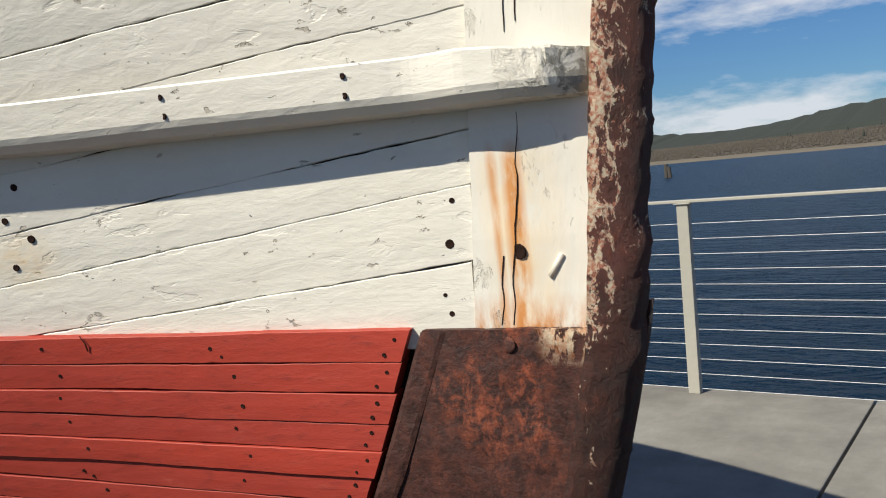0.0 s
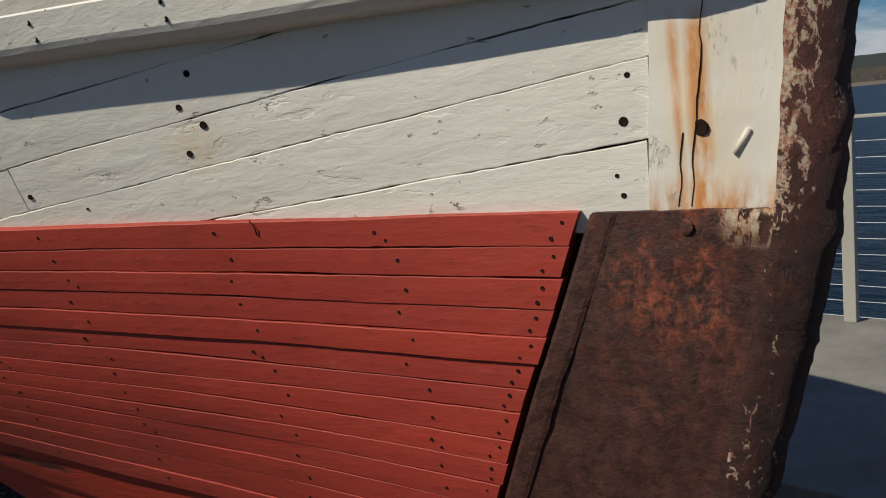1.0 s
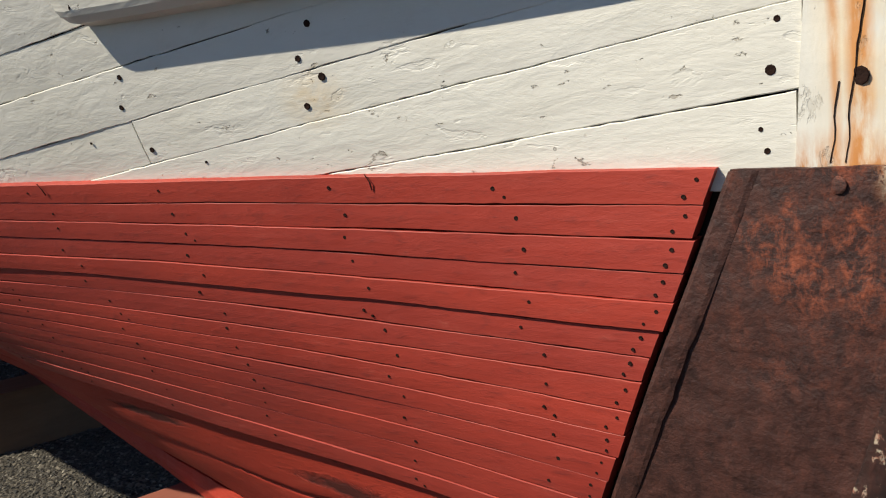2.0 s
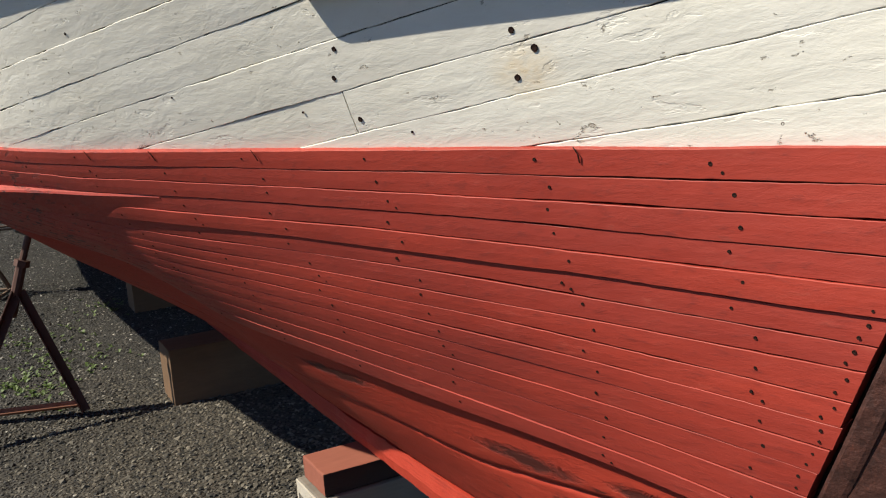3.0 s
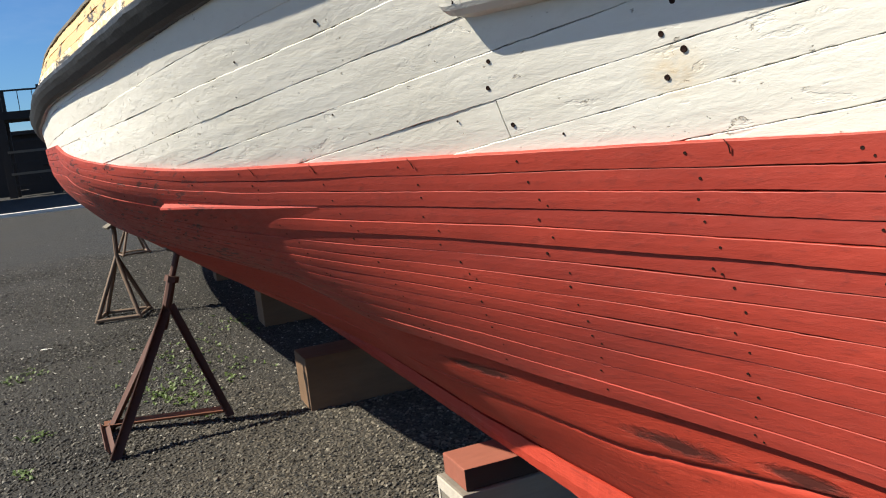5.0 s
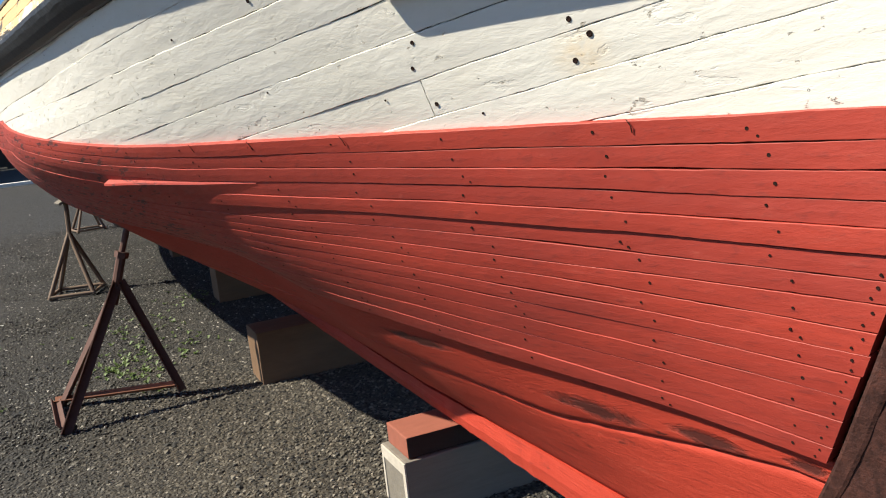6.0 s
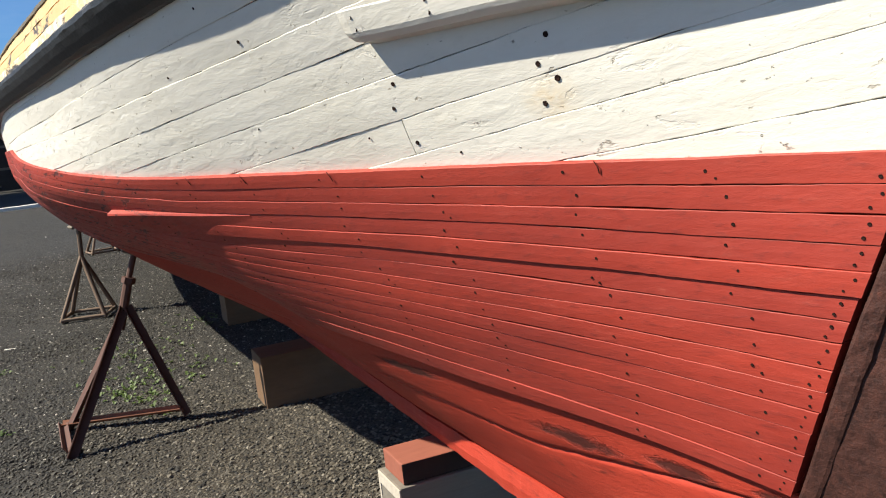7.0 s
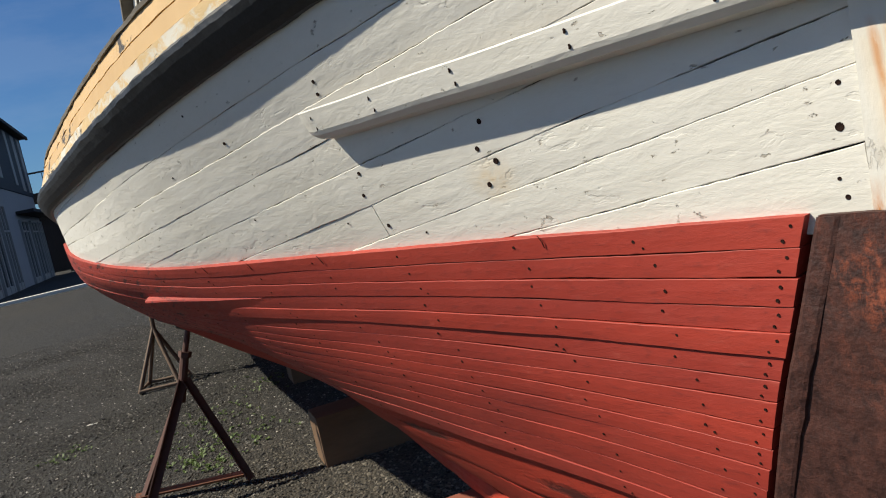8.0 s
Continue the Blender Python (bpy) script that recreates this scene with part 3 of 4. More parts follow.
# red sheathing strips over the planking: depth of each joint below the waterline by the iron, amidships of the bow and aft
STRIPS = 14
JOINTS = [(0.0, 0.0, 0.0), (0.043, 0.037, 0.036), (0.083, 0.074, 0.069), (0.125, 0.112, 0.107), (0.162, 0.149, 0.145), (0.200, 0.187, 0.183),
          (0.238, 0.222, 0.214), (0.272, 0.262, 0.247), (0.315, 0.294, 0.275), (0.353, 0.330, 0.307), (0.389, 0.365, 0.340), (0.431, 0.406, 0.378),
          (0.473, 0.452, 0.420), (0.528, 0.499, 0.472), (0.560, 0.543, 0.515)]
PROUD = [0.0150, 0.0142, 0.0153, 0.0140, 0.0160, 0.0126, 0.0124, 0.0127, 0.0130, 0.0132, 0.0129, 0.0130, 0.0134, 0.0150]
bottom = []


def strip_edge(i, a):
    d = spline([0.95, 1.9, 2.6], list(JOINTS[i]), min(a, 2.9))
    return waterline(a) - d - 0.0025 * noise.noise((a * 2.3, i * 5.1, 0.0)) * (0 < i < STRIPS)


for i in range(STRIPS):
    def lo(a, i=i):
        return strip_edge(i + 1, a)
    def hi(a, i=i):
        return strip_edge(i, a)
    zc = (lo(0.95) + hi(0.95)) / 2
    a0 = iron_edge(zc) + (0.019 if i < 2 else 0.012) + random.uniform(-0.003, 0.003)
    bottom.append((on_boat(plank("bottom_strip", lo, hi, a0, AFT, PROUD[i], 0.03, RED, boat, 0.0013, 0.0007, i * 7.7, 0.0011, start=iron_edge)), lo, hi, a0, PROUD[i]))

# garboard: the wide worn timber between the strips and the keel
KEEL_TOP, KEEL_FOOT, KEEL_HALF = 0.362, 0.286, 0.066


def keel_top(a):
    return KEEL_TOP + 0.060 * max(0.0, 1 - (a - 1.1) / 1.9)


def garboard_half(a, t):
    """Half breadth of the garboards, from t = 0 under the strips to t = 1 on the keel."""
    ht = half(a, rabbet(a)) + 0.002
    return ht + (KEEL_HALF - 0.002 - ht) * (0.85 * t + 0.15 * t * t)


def garboard_joint(a):
    return 0.42 - 0.28 * max(0.0, min(1.0, (1.85 - a) / 0.65))


def garboard(side, upper, label):
    secs = []
    for a in stretch(1.06, AFT, 0.025):
        zt, zk, tj = rabbet(a) - 0.004, keel_top(a), garboard_joint(a)
        t0, t1 = (0.0, tj) if upper else (tj, 1.0)
        row, inner = [], []
        for k in range(13):
            t = t0 + (t1 - t0) * k / 12
            z = zt + (zk - zt) * t
            h = garboard_half(a, t) - (0.0 if upper else 0.005 * (1 - (t - tj) / (1 - tj)))
            edge = min(k, 12 - k)
            h -= (0.003, 0.0005)[edge] if edge < 2 else 0.0
            rag = noise.noise((a * 9, 4.0, 2)) * 0.5 + noise.noise((a * 31, 4.0, 5)) * 0.5
            if upper and k > 8:
                h -= max(0.0, rag) * 0.003 * (k - 8) / 4
                z += max(0.0, rag) * 0.004 * (k == 12)
            h += noise.noise((a * 3, z * 9, 2)) * 0.004
            row.append(Vector((-a, CL + side * h, z)))
            inner.append(Vector((-a, CL + side * max(0.01, h - 0.04), z)))
        secs.append(row + inner[::-1])
    return on_boat(lofted("garboard_plank", secs, RED_WORN, boat, label, True, True))


for side in (-1, 1):
    garboard(side, True, "worn red upper garboard with dark bare patches")
    garboard(side, False, "worn red lower garboard timber")
secs = []
for a in stretch(1.18, AFT, 0.03):
    zk = keel_top(a)
    zf = max(KEEL_FOOT, 0.286 + 0.25 * max(0.0, 1.42 - a) ** 1.3)
    w = KEEL_HALF + 0.004
    n1 = noise.noise((a * 5, 0, 0)) * 0.004 + noise.noise((a * 17, 3, 0)) * 0.004
    b = 0.010
    secs.append([Vector((-a, CL - w - n1, zk)), Vector((-a, CL - w - 0.006 - n1, (zk + zf) / 2)), Vector((-a, CL - w - n1, zf + b)), Vector((-a, CL - w + b, zf)),
                 Vector((-a, CL + w - b, zf)), Vector((-a, CL + w, zf + b)), Vector((-a, CL + w, zk))])
on_boat(lofted("keel", secs, RED_WORN, boat, "worn red timber keel"))

# stem: the white timber between the hood ends and the stem iron
secs = []
z = 0.55
while z < 2.46:
    ah, af = max(hood_end(z), iron_edge(min(z, 1.3)) if z < 1.29 else 0.0) + 0.002, stem_front(z) + 0.022
    am = af + 0.026
    h0 = half(0.8, max(z, 0.8)) - 0.002
    j = noise.noise((z * 12, 4, 0)) * 0.002 - (0.014 if z < 1.285 else 0.0)
    secs.append([Vector((-ah, CL - h0 - j, z)), Vector((-(ah * 0.5 + am * 0.5), CL - 0.101 - j, z)), Vector((-am, CL - 0.084 - j, z)), Vector((-af - 0.012, CL - 0.05, z)),
                 Vector((-af - 0.03, CL + 0.0, z)), Vector((-am - 0.03, CL + 0.06, z)), Vector((-ah, CL + h0, z))])
    z += 0.02
on_boat(lofted("stem", secs, STEM_PAINT, boat, "white painted stem timber with rust runs"))


# the iron on the stem
def iron_half(a, z):
    """Half breadth of the forefoot plate."""
    f, e = stem_front(z), iron_edge(z)
    t = max(0.0, min(1.0, (a - f - 0.06) / max(0.05, e - f - 0.06)))
    return 0.103 + t * (max(half(e, z), 0.10) + 0.010 - 0.103)


secs = []
z = 0.30
while z < 2.44:
    f = stem_front(z)
    r = noise.noise((z * 24, 0, 0)) * 0.005 + noise.noise((z * 70, 3, 0)) * 0.0026 + noise.noise((z * 140, 9, 0)) * 0.0014
    r2 = noise.noise((z * 19, 6, 0)) * 0.003
    wide = 0.054 + r2
    f -= 0.005
    h = 0.108 if z > 1.3 else 0.112
    low_fade = max(0.0, min(1.0, (z - 0.3) / 0.3))
    h = 0.075 + (h - 0.075) * low_fade
    sec = [(f + wide, h - 0.014), (f + wide, h + r * 0.4), (f + wide * 0.70, h - 0.004 + r), (f + wide * 0.42, h - 0.013 + r2), (f + wide * 0.20, h - 0.024 + r), (f + wide * 0.06 + r, h - 0.036), (f + r, h - 0.052),
           (f + 0.014 + r, 0.036), (f + 0.032 + r, 0.006), (f + 0.060, -0.045), (f + wide + 0.03, -0.085)]
    row = [Vector((-a, CL - hh, z)) for a, hh in sec]
    secs.append(row)
    z += 0.008
on_boat(lofted("stem_iron", secs, RUST_FLAKED, boat, "rusted pitted stem iron with flaking cream paint", True, True))

for side in (-1, 1):
    verts, faces, rows, cols = [], [], 60, 16
    for j in range(rows + 1):
        z = 0.31 + (1.302 - 0.31) * j / rows
        f, e = stem_front(z) + 0.05, iron_edge(z)
        for k in range(cols + 1):
            a = f + (e - f) * k / cols
            zz = z + (0.002 * noise.noise((a * 40, 0, 5)) if j == rows else 0)
            hh = iron_half(a, z) + noise.noise((a * 7, z * 7, 1)) * 0.004 + noise.noise((a * 24, z * 24, 6)) * 0.0012
            verts.append(Vector((-a, CL + side * hh, zz)))
    n = len(verts)
    verts += [Vector((v.x, v.y - side * 0.012, v.z)) for v in verts]
    w = cols + 1
    for j in range(rows):
        for k in range(cols):
            q = (j * w + k, j * w + k + 1, (j + 1) * w + k + 1, (j + 1) * w + k)
            faces += [q, tuple(n + i for i in q[::-1])]
    for k in range(cols):
        for j in (0, rows):
            i0, i1 = j * w + k, j * w + k + 1
            faces.append((i0, i1, n + i1, n + i0))
    for j in range(rows):
        for k in (0, cols):
            i0, i1 = j * w + k, (j + 1) * w + k
            faces.append((i0, i1, n + i1, n + i0))
    me = mesh_of("forefoot_plate", verts, faces, RUST)
    bm = bmesh.new()
    bm.from_mesh(me)
    bmesh.ops.recalc_face_normals(bm, faces=bm.faces)
    bm.to_mesh(me)
    bm.free()
    plate = on_boat(part_mesh("forefoot_plate", me, boat, "dark rusted iron plate over the forefoot"))
    secs = []
    for j in range(rows + 1):
        z = 0.31 + (1.300 - 0.31) * j / rows
        e = iron_edge(z)
        j1 = noise.noise((z * 30, 2, 2)) * 0.0018
        secs.append([Vector((-a, CL + side * (iron_half(a, z) + o), z)) for a, o in ((e + 0.001, -0.012), (e + 0.001, 0.002), (e - 0.005, 0.0036 + j1), (e - 0.026 + j1, 0.0032), (e - 0.032 + 2 * j1, 0.0015), (e - 0.034 + 2 * j1, -0.012))])
    on_boat(lofted("edge_strap", secs, RUST, boat, "rusted strap along the plate edge"))

# far bulge of hull top: deck, transom
bm = bmesh.new()
prev = None
for a in stretch(0.75, AFT, 0.3):
    z, h = rail_foot(a) + 0.02, half(a, rail_foot(a)) - 0.03
    cur = [bm.verts.new((-a, CL - h, z)), bm.verts.new((-a, CL + h, z)), bm.verts.new((-a, CL + h, z - 0.04)), bm.verts.new((-a, CL - h, z - 0.04))]
    if prev:
        for k in range(4):
            bm.faces.new((prev[k], prev[(k + 1) % 4], cur[(k + 1) % 4], cur[k]))
    prev = cur
on_boat(part("deck", bm, OLD_WOOD, boat, "weathered grey timber deck"))
bm = bmesh.new()
ring = [Vector((-AFT, CL - half(AFT, z) - 0.02, z)) for z in (0.45, 0.8, 1.0, 1.3, 1.6, 1.9)]
ring += [Vector((p.x, 2 * CL - p.y, p.z)) for p in ring[::-1]]
f1 = bm.faces.new([bm.verts.new(p) for p in ring])
ex = bmesh.ops.extrude_face_region(bm, geom=[f1])
for v in ex["geom"]:
    if isinstance(v, bmesh.types.BMVert):
        v.co.x -= 0.05
on_boat(part("transom", bm, WHITE, boat, "white painted transom"))


# black rubbing rail and yellow bulwark
def bar(name, sec, a0, a1, material, label="", fine=0.02, rough=0.002, sides=(-1, 1), seed=0.0):
    """A bar along the hull; sec gives (proud, height) pairs at a station."""
    for s in sides:
        secs = []
        for a in stretch(a0, a1, fine):
            row = []
            for k, (o, z) in enumerate(sec(a)):
                base = skin(a, z, 0.0)
                nz = noise.noise((a * 13, k * 1.7, seed)) * rough + noise.noise((a * 47, k * 2.9, seed + 4)) * rough * 0.6
                p = Vector((base.x, base.y - o - nz, z + nz * 0.7))
                row.append(p if s < 0 else Vector((p.x, 2 * CL - p.y, p.z)))
            secs.append(row)
        on_boat(lofted(name, secs, material, boat, label))


def rail_sec(a):
    z = rail_foot(a)
    return [(-0.02, z + 0.003), (0.018, z + 0.001), (0.031, z + 0.010), (0.042, z + 0.028), (0.049, z + 0.046), (0.052, z + 0.062), (0.047, z + 0.076), (0.034, z + 0.085), (0.012, z + 0.089), (-0.03, z + 0.090)]


bar("rubbing_rail", rail_sec, 0.66, AFT, BLACK, "chipped black rubbing rail", 0.014, 0.003, seed=1.0)


def bulwark(name, z0, z1, o0, o1, thick, material, label, seed, rough=0.002):
    """A bulwark plank above the rail, leaning inboard from proud o0 at its foot to o1 at its head."""
    bar(name, lambda a: [(o0 - thick, rail_foot(a) + z0), (o0, rail_foot(a) + z0), (o1, rail_foot(a) + z1), (o1 - thick, rail_foot(a) + z1)],
        0.66, AFT, material, label, 0.02, rough, seed=seed)


bulwark("bulwark_plank", 0.088, 0.122, 0.024, 0.012, 0.04, SCRAPED, "scraped lower bulwark plank, white and yellow", 2.0)
bulwark("bulwark_plank", 0.124, 0.168, 0.010, -0.012, 0.04, YELLOW, "peeling yellow bulwark plank", 3.0)
bulwark("bulwark_plank", 0.172, 0.218, -0.014, -0.040, 0.04, YELLOW, "peeling yellow bulwark plank", 5.0, 0.003)
bulwark("bulwark_cap", 0.219, 0.229, -0.034, -0.036, 0.075, OLD_WOOD, "bare grey bulwark cap", 6.0)


# short white guard on the bow
def guard(name, a0, a1, step, crumble, material, label):
    secs = []
    a = a0
    while a < a1 + 1e-6:
        t0 = max(0.0, (a - 1.715) / 0.03)
        o = 0.0625 - 0.026 * max(0.0, a - 1.0) - 0.006 * t0 - 0.10 * max(0.0, 0.74 - a) - 1.1 * max(0.0, 0.645 - a)
        nz = noise.noise((a * 6, 3, 9)) * 0.0015
        zl, zh = 1.578 + 0.008 * max(0.0, a - 1.2) + 0.006 * t0, 1.632 + 0.010 * max(0.0, a - 1.1) - 0.09 * max(0.0, 0.74 - a)
        row = []
        for oo, z in ((-0.004, zl - 0.012), (o - 0.014, zl - 0.008), (o - 0.003, zl + 0.002), (o, zl + 0.010), (o, (zl + zh) / 2), (o - 0.0005, zh - 0.004), (o - 0.003, zh - 0.001), (o - 0.022, zh), (-0.004, zh)):
            blend = max(0.0, min(1.0, (a - 0.74) / 0.09))
            y = skin(a, z, 0.0).y * blend + (CL - stem_half(min(a, 0.78), z)) * (1 - blend)
            k = (noise.noise((a * 110, oo * 400, z * 110)) * crumble - crumble * 0.6) * min(1.0, max(0.0, (0.69 - a) / 0.03)) if oo > 0 else 0.0
            row.append(Vector((-a, y - oo - nz - k, z + nz + k * 0.5)))
        secs.append(row)
        a += step
    return on_boat(lofted(name, secs, material, boat, label))


def mat_crumbled():
    m = Mat("crumbled_grey_wood_under_white_paint", 0.8)
    n = m.noise(45, 7, 0.72, (1, 1, 1), 0.6)
    f = m.noise(150, 5, 0.6)
    bare = m.ramp(m.math("ADD", n, m.ramp(m.axis(0), -0.685, -0.63, -0.12, 0.05)), 0.51, 0.57)
    c = m.mix(bare, m.mix(f, (0.64, 0.61, 0.53), (0.74, 0.72, 0.65)), m.mix(f, (0.20, 0.19, 0.16), (0.44, 0.42, 0.36)))
    m.color(c)
    m.bump(n, 0.7, 0.006).bump(f, 0.5, 0.002)
    return m.m


CRUMBLED = mat_crumbled()
guard("crumbled_guard_end", 0.616, 0.7001, 0.004, 0.003, CRUMBLED, "grey crumbled end of the guard")
bow_guard = guard("bow_guard", 0.7001, 1.745, 0.011, 0.0, WHITE, "white painted timber guard")
# its flat top is coloured as bare weathered wood to cut bounced light
bow_guard.data.materials.append(OLD_WOOD)
for poly in bow_guard.data.polygons:
    if poly.normal.z > 0.8:
        poly.material_index = 1


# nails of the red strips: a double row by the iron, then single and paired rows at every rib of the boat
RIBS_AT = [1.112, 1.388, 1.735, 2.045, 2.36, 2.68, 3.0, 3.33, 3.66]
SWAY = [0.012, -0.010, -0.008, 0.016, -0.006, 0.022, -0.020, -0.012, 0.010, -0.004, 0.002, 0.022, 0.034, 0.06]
for i, (ob, lo, hi, a0, off) in enumerate(bottom):
    for k in (0, 1):
        a = a0 + (0.016 if k == 0 else 0.027) + random.uniform(-0.004, 0.004)
        nail(a, lo(a) + (hi(a) - lo(a)) * (0.70 if k == 0 else 0.24), off, ob, scale=random.uniform(0.65, 0.95))
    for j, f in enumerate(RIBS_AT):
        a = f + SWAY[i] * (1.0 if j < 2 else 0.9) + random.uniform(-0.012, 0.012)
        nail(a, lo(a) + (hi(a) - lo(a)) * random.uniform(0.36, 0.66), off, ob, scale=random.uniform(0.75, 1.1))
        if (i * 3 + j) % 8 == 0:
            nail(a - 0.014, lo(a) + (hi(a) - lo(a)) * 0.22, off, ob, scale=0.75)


# bolt holes of the white planks
def plank_at(a, z):
    for i, a0, a1, ob in topside:
        if a0 <= a <= a1 and seam(i - 1)(a) <= z <= seam(i)(a):
            return ob
    return topside[0][3]


for a, z, s in ((1.362, 1.456, 1.25), (1.391, 1.484, 1.1), (1.399, 1.417, 1.1), (1.361, 1.529, 1.15), (1.721, 1.491, 1.0), (1.745, 1.444, 1.0), (1.722, 1.371, 1.0),
                (0.807, 1.407, 1.3), (0.812, 1.320, 0.8), (0.818, 1.344, 0.6), (0.800, 1.46, 0.8), (2.10, 1.637, 1.0), (1.69, 1.690, 0.9), (1.70, 1.665, 0.9),
                (2.182, 1.729, 0.8), (2.45, 1.60, 0.7), (1.05, 1.335, 0.5), (1.85, 1.39, 0.5), (1.62, 1.345, 0.5), (2.52, 1.52, 0.5), (2.2, 1.44, 0.5), (1.344, 1.669, 0.7)):
    nail(a, z, 0.001, plank_at(a, z), BOLT_ME, "bolt_hole", s)


def flat_nail(x, y, z, parent, s=1.0, name="bolt_hole", me=BOLT_ME):
    ob = new(name, me)
    ob.parent = parent
    ob.matrix_basis = Matrix.Translation((x, y, z)) @ Vector((-0.1, -1, -0.05)).to_track_quat("Z", "Y").to_matrix().to_4x4() @ Matrix.Diagonal((s, s, 1, 1))
    return ob


for a in (0.873, 1.085, 1.312, 1.52, 1.70):
    for zz in (1.617, 1.594):
        b = skin(a, zz, 0.0)
        flat_nail(b.x, b.y - 0.0630 + 0.026 * max(0.0, a - 1.0), zz + 0.006 * max(0.0, a - 1.1), bow_guard, 0.85)
stem_ob = [o for o in boat.children if o.name == "stem"][0]
flat_nail(-0.719, CL - stem_half(0.719, 1.393) - 0.0008, 1.393, stem_ob, 2.1)
bm = bmesh.new()
add_rod(bm, (-0.684, CL - 0.0965, 1.362), (-0.668, CL - 0.0935, 1.388), 0.0036, seg=8)
on_boat(part("bent_pin", bm, STEM_PAINT, boat, "painted bent pin", True))
bm = bmesh.new()
r = bmesh.ops.create_uvsphere(bm, u_segments=12, v_segments=6, radius=0.010)
for v in r["verts"]:
    v.co = Vector((-0.735 + v.co.x, CL - iron_half(0.735, 1.283) - 0.001 + v.co.y * 0.12, 1.283 + v.co.z))
on_boat(part("rivet", bm, RUST, boat, "round rivet head", True))

# cracks in the stem timber
bm = bmesh.new()
for x0, z0, z1 in ((-0.734, 1.305, 1.56), (-0.748, 1.305, 1.40), (-0.715, 1.65, 1.74), (-0.70, 1.66, 1.71)):
    prev, k = None, 0
    while z0 + k * 0.012 < z1:
        z = z0 + k * 0.012
        x = x0 + noise.noise((z * 22, x0 * 9, 0)) * 0.004 + noise.noise((z * 75, x0 * 9, 4)) * 0.0016 + (z - z0) * 0.11
        w = 0.00045 + 0.0006 * noise.noise((z * 30, x0, 5))
        y = CL - stem_half(-x, z) - 0.0012
        cur = [bm.verts.new((x - w, y, z)), bm.verts.new((x + w, y, z)), bm.verts.new((x, y + 0.004, z))]
        if prev:
            for q in range(3):
                bm.faces.new((prev[q], prev[(q + 1) % 3], cur[(q + 1) % 3], cur[q]))
        prev, k = cur, k + 1
on_boat(part("timber_crack", bm, NAIL, boat, "dark drying crack"))

# sprung end of one bottom strip, standing off the hull
secs = []
for a in stretch(2.44, 3.35, 0.03):
    t = (a - 2.44) / 0.91
    z0 = waterline(a) - 0.108 - 0.018 * t ** 3
    o = 0.0110 + 0.006 * min(1.0, 3 * t) + 0.020 * t * t
    secs.append([skin(a, z0 - 0.036 - 0.006 * t, 0.004), skin(a, z0 - 0.036 - 0.006 * t, o), skin(a, z0 - 0.004, o + 0.004), skin(a, z0, o), skin(a, z0, 0.004)])
on_boat(lofted("sprung_strip", secs, RED, boat, "red strip sprung away from the hull"))

# bent staples along the top strip
for a in (1.325, 2.02, 2.36, 2.62):
    w0 = waterline(a)
    bm = bmesh.new()
    add_rod(bm, skin(a, w0 + 0.003, 0.0175), skin(a - 0.006, w0 - 0.008, 0.0185), 0.0008, seg=5)
    add_rod(bm, skin(a - 0.006, w0 - 0.008, 0.0185), skin(a - 0.005, w0 - 0.020, 0.0170), 0.0011, seg=5)
    on_boat(part("staple", bm, NAIL, boat, "bent dark staple"))

# pilothouse
bm = bmesh.new()
add_box(bm, (-6.9, CL - 0.70, 1.70), (-4.55, CL + 0.70, 2.30), 0.01)
for x0, x1 in ((-4.60, -4.55), (-5.10, -5.02), (-5.75, -5.67), (-6.35, -6.27), (-6.90, -6.82)):
    for s in (-1, 1):
        y = CL + s * 0.675
        add_box(bm, (x0, y - 0.025, 2.30), (x1, y + 0.025, 2.86), 0.006)
add_box(bm, (-6.9, CL - 0.70, 2.86), (-4.55, CL + 0.70, 3.00), 0.01)
on_boat(part("pilothouse", bm, WHITE, boat, "white painted pilothouse"))
bm = bmesh.new()
add_box(bm, (-7.1, CL - 0.78, 3.0), (-4.35, CL + 0.78, 3.06), 0.015)
on_boat(part("pilothouse_roof", bm, OLD_WOOD, boat, "weathered pilothouse roof"))
GLASS = Mat("dark_window_glass", 0.06).color((0.03, 0.035, 0.04)).m
for x0, x1 in ((-5.02, -4.60), (-5.67, -5.10), (-6.27, -5.75), (-6.82, -6.35)):
    for s in (-1, 1):
        bm = bmesh.new()
        add_box(bm, (x0, CL + s * 0.67 - 0.004, 2.30), (x1, CL + s * 0.67 + 0.004, 2.86))
        on_boat(part("window_pane", bm, GLASS, boat))

# ---- ground ----
bm = bmesh.new()
xs = [-900, -400, -200, -120, -80, -60, -45] + [-40 + i * 1.0 for i in range(46)] + [8, 14, 30, 80, 200, 600]
ys = [-600, -200, -80, -40, -25, -16] + [-12 + i * 0.6 for i in range(24)] + [2.62]


def ground_z(x, y):
    rise = max(0.0, min(1.0, (-x - 15) / 18))
    d = math.hypot(x, y)
    return 0.35 * rise * rise * (3 - 2 * rise) + (noise.noise((x * 0.7, y * 0.7, 0)) * 0.012 if d < 30 else 0)


grid = [[bm.verts.new((x, y, ground_z(x, y))) for y in ys] for x in xs]
for i in range(len(xs) - 1):
    for j in range(len(ys) - 1):
        bm.faces.new((grid[i][j], grid[i + 1][j], grid[i + 1][j + 1], grid[i][j + 1]))
tagged(new("ground", bm_mesh("ground", bm, GRAVEL, True)), "grey gravel yard with brownish patches", "ground", kind="structure")

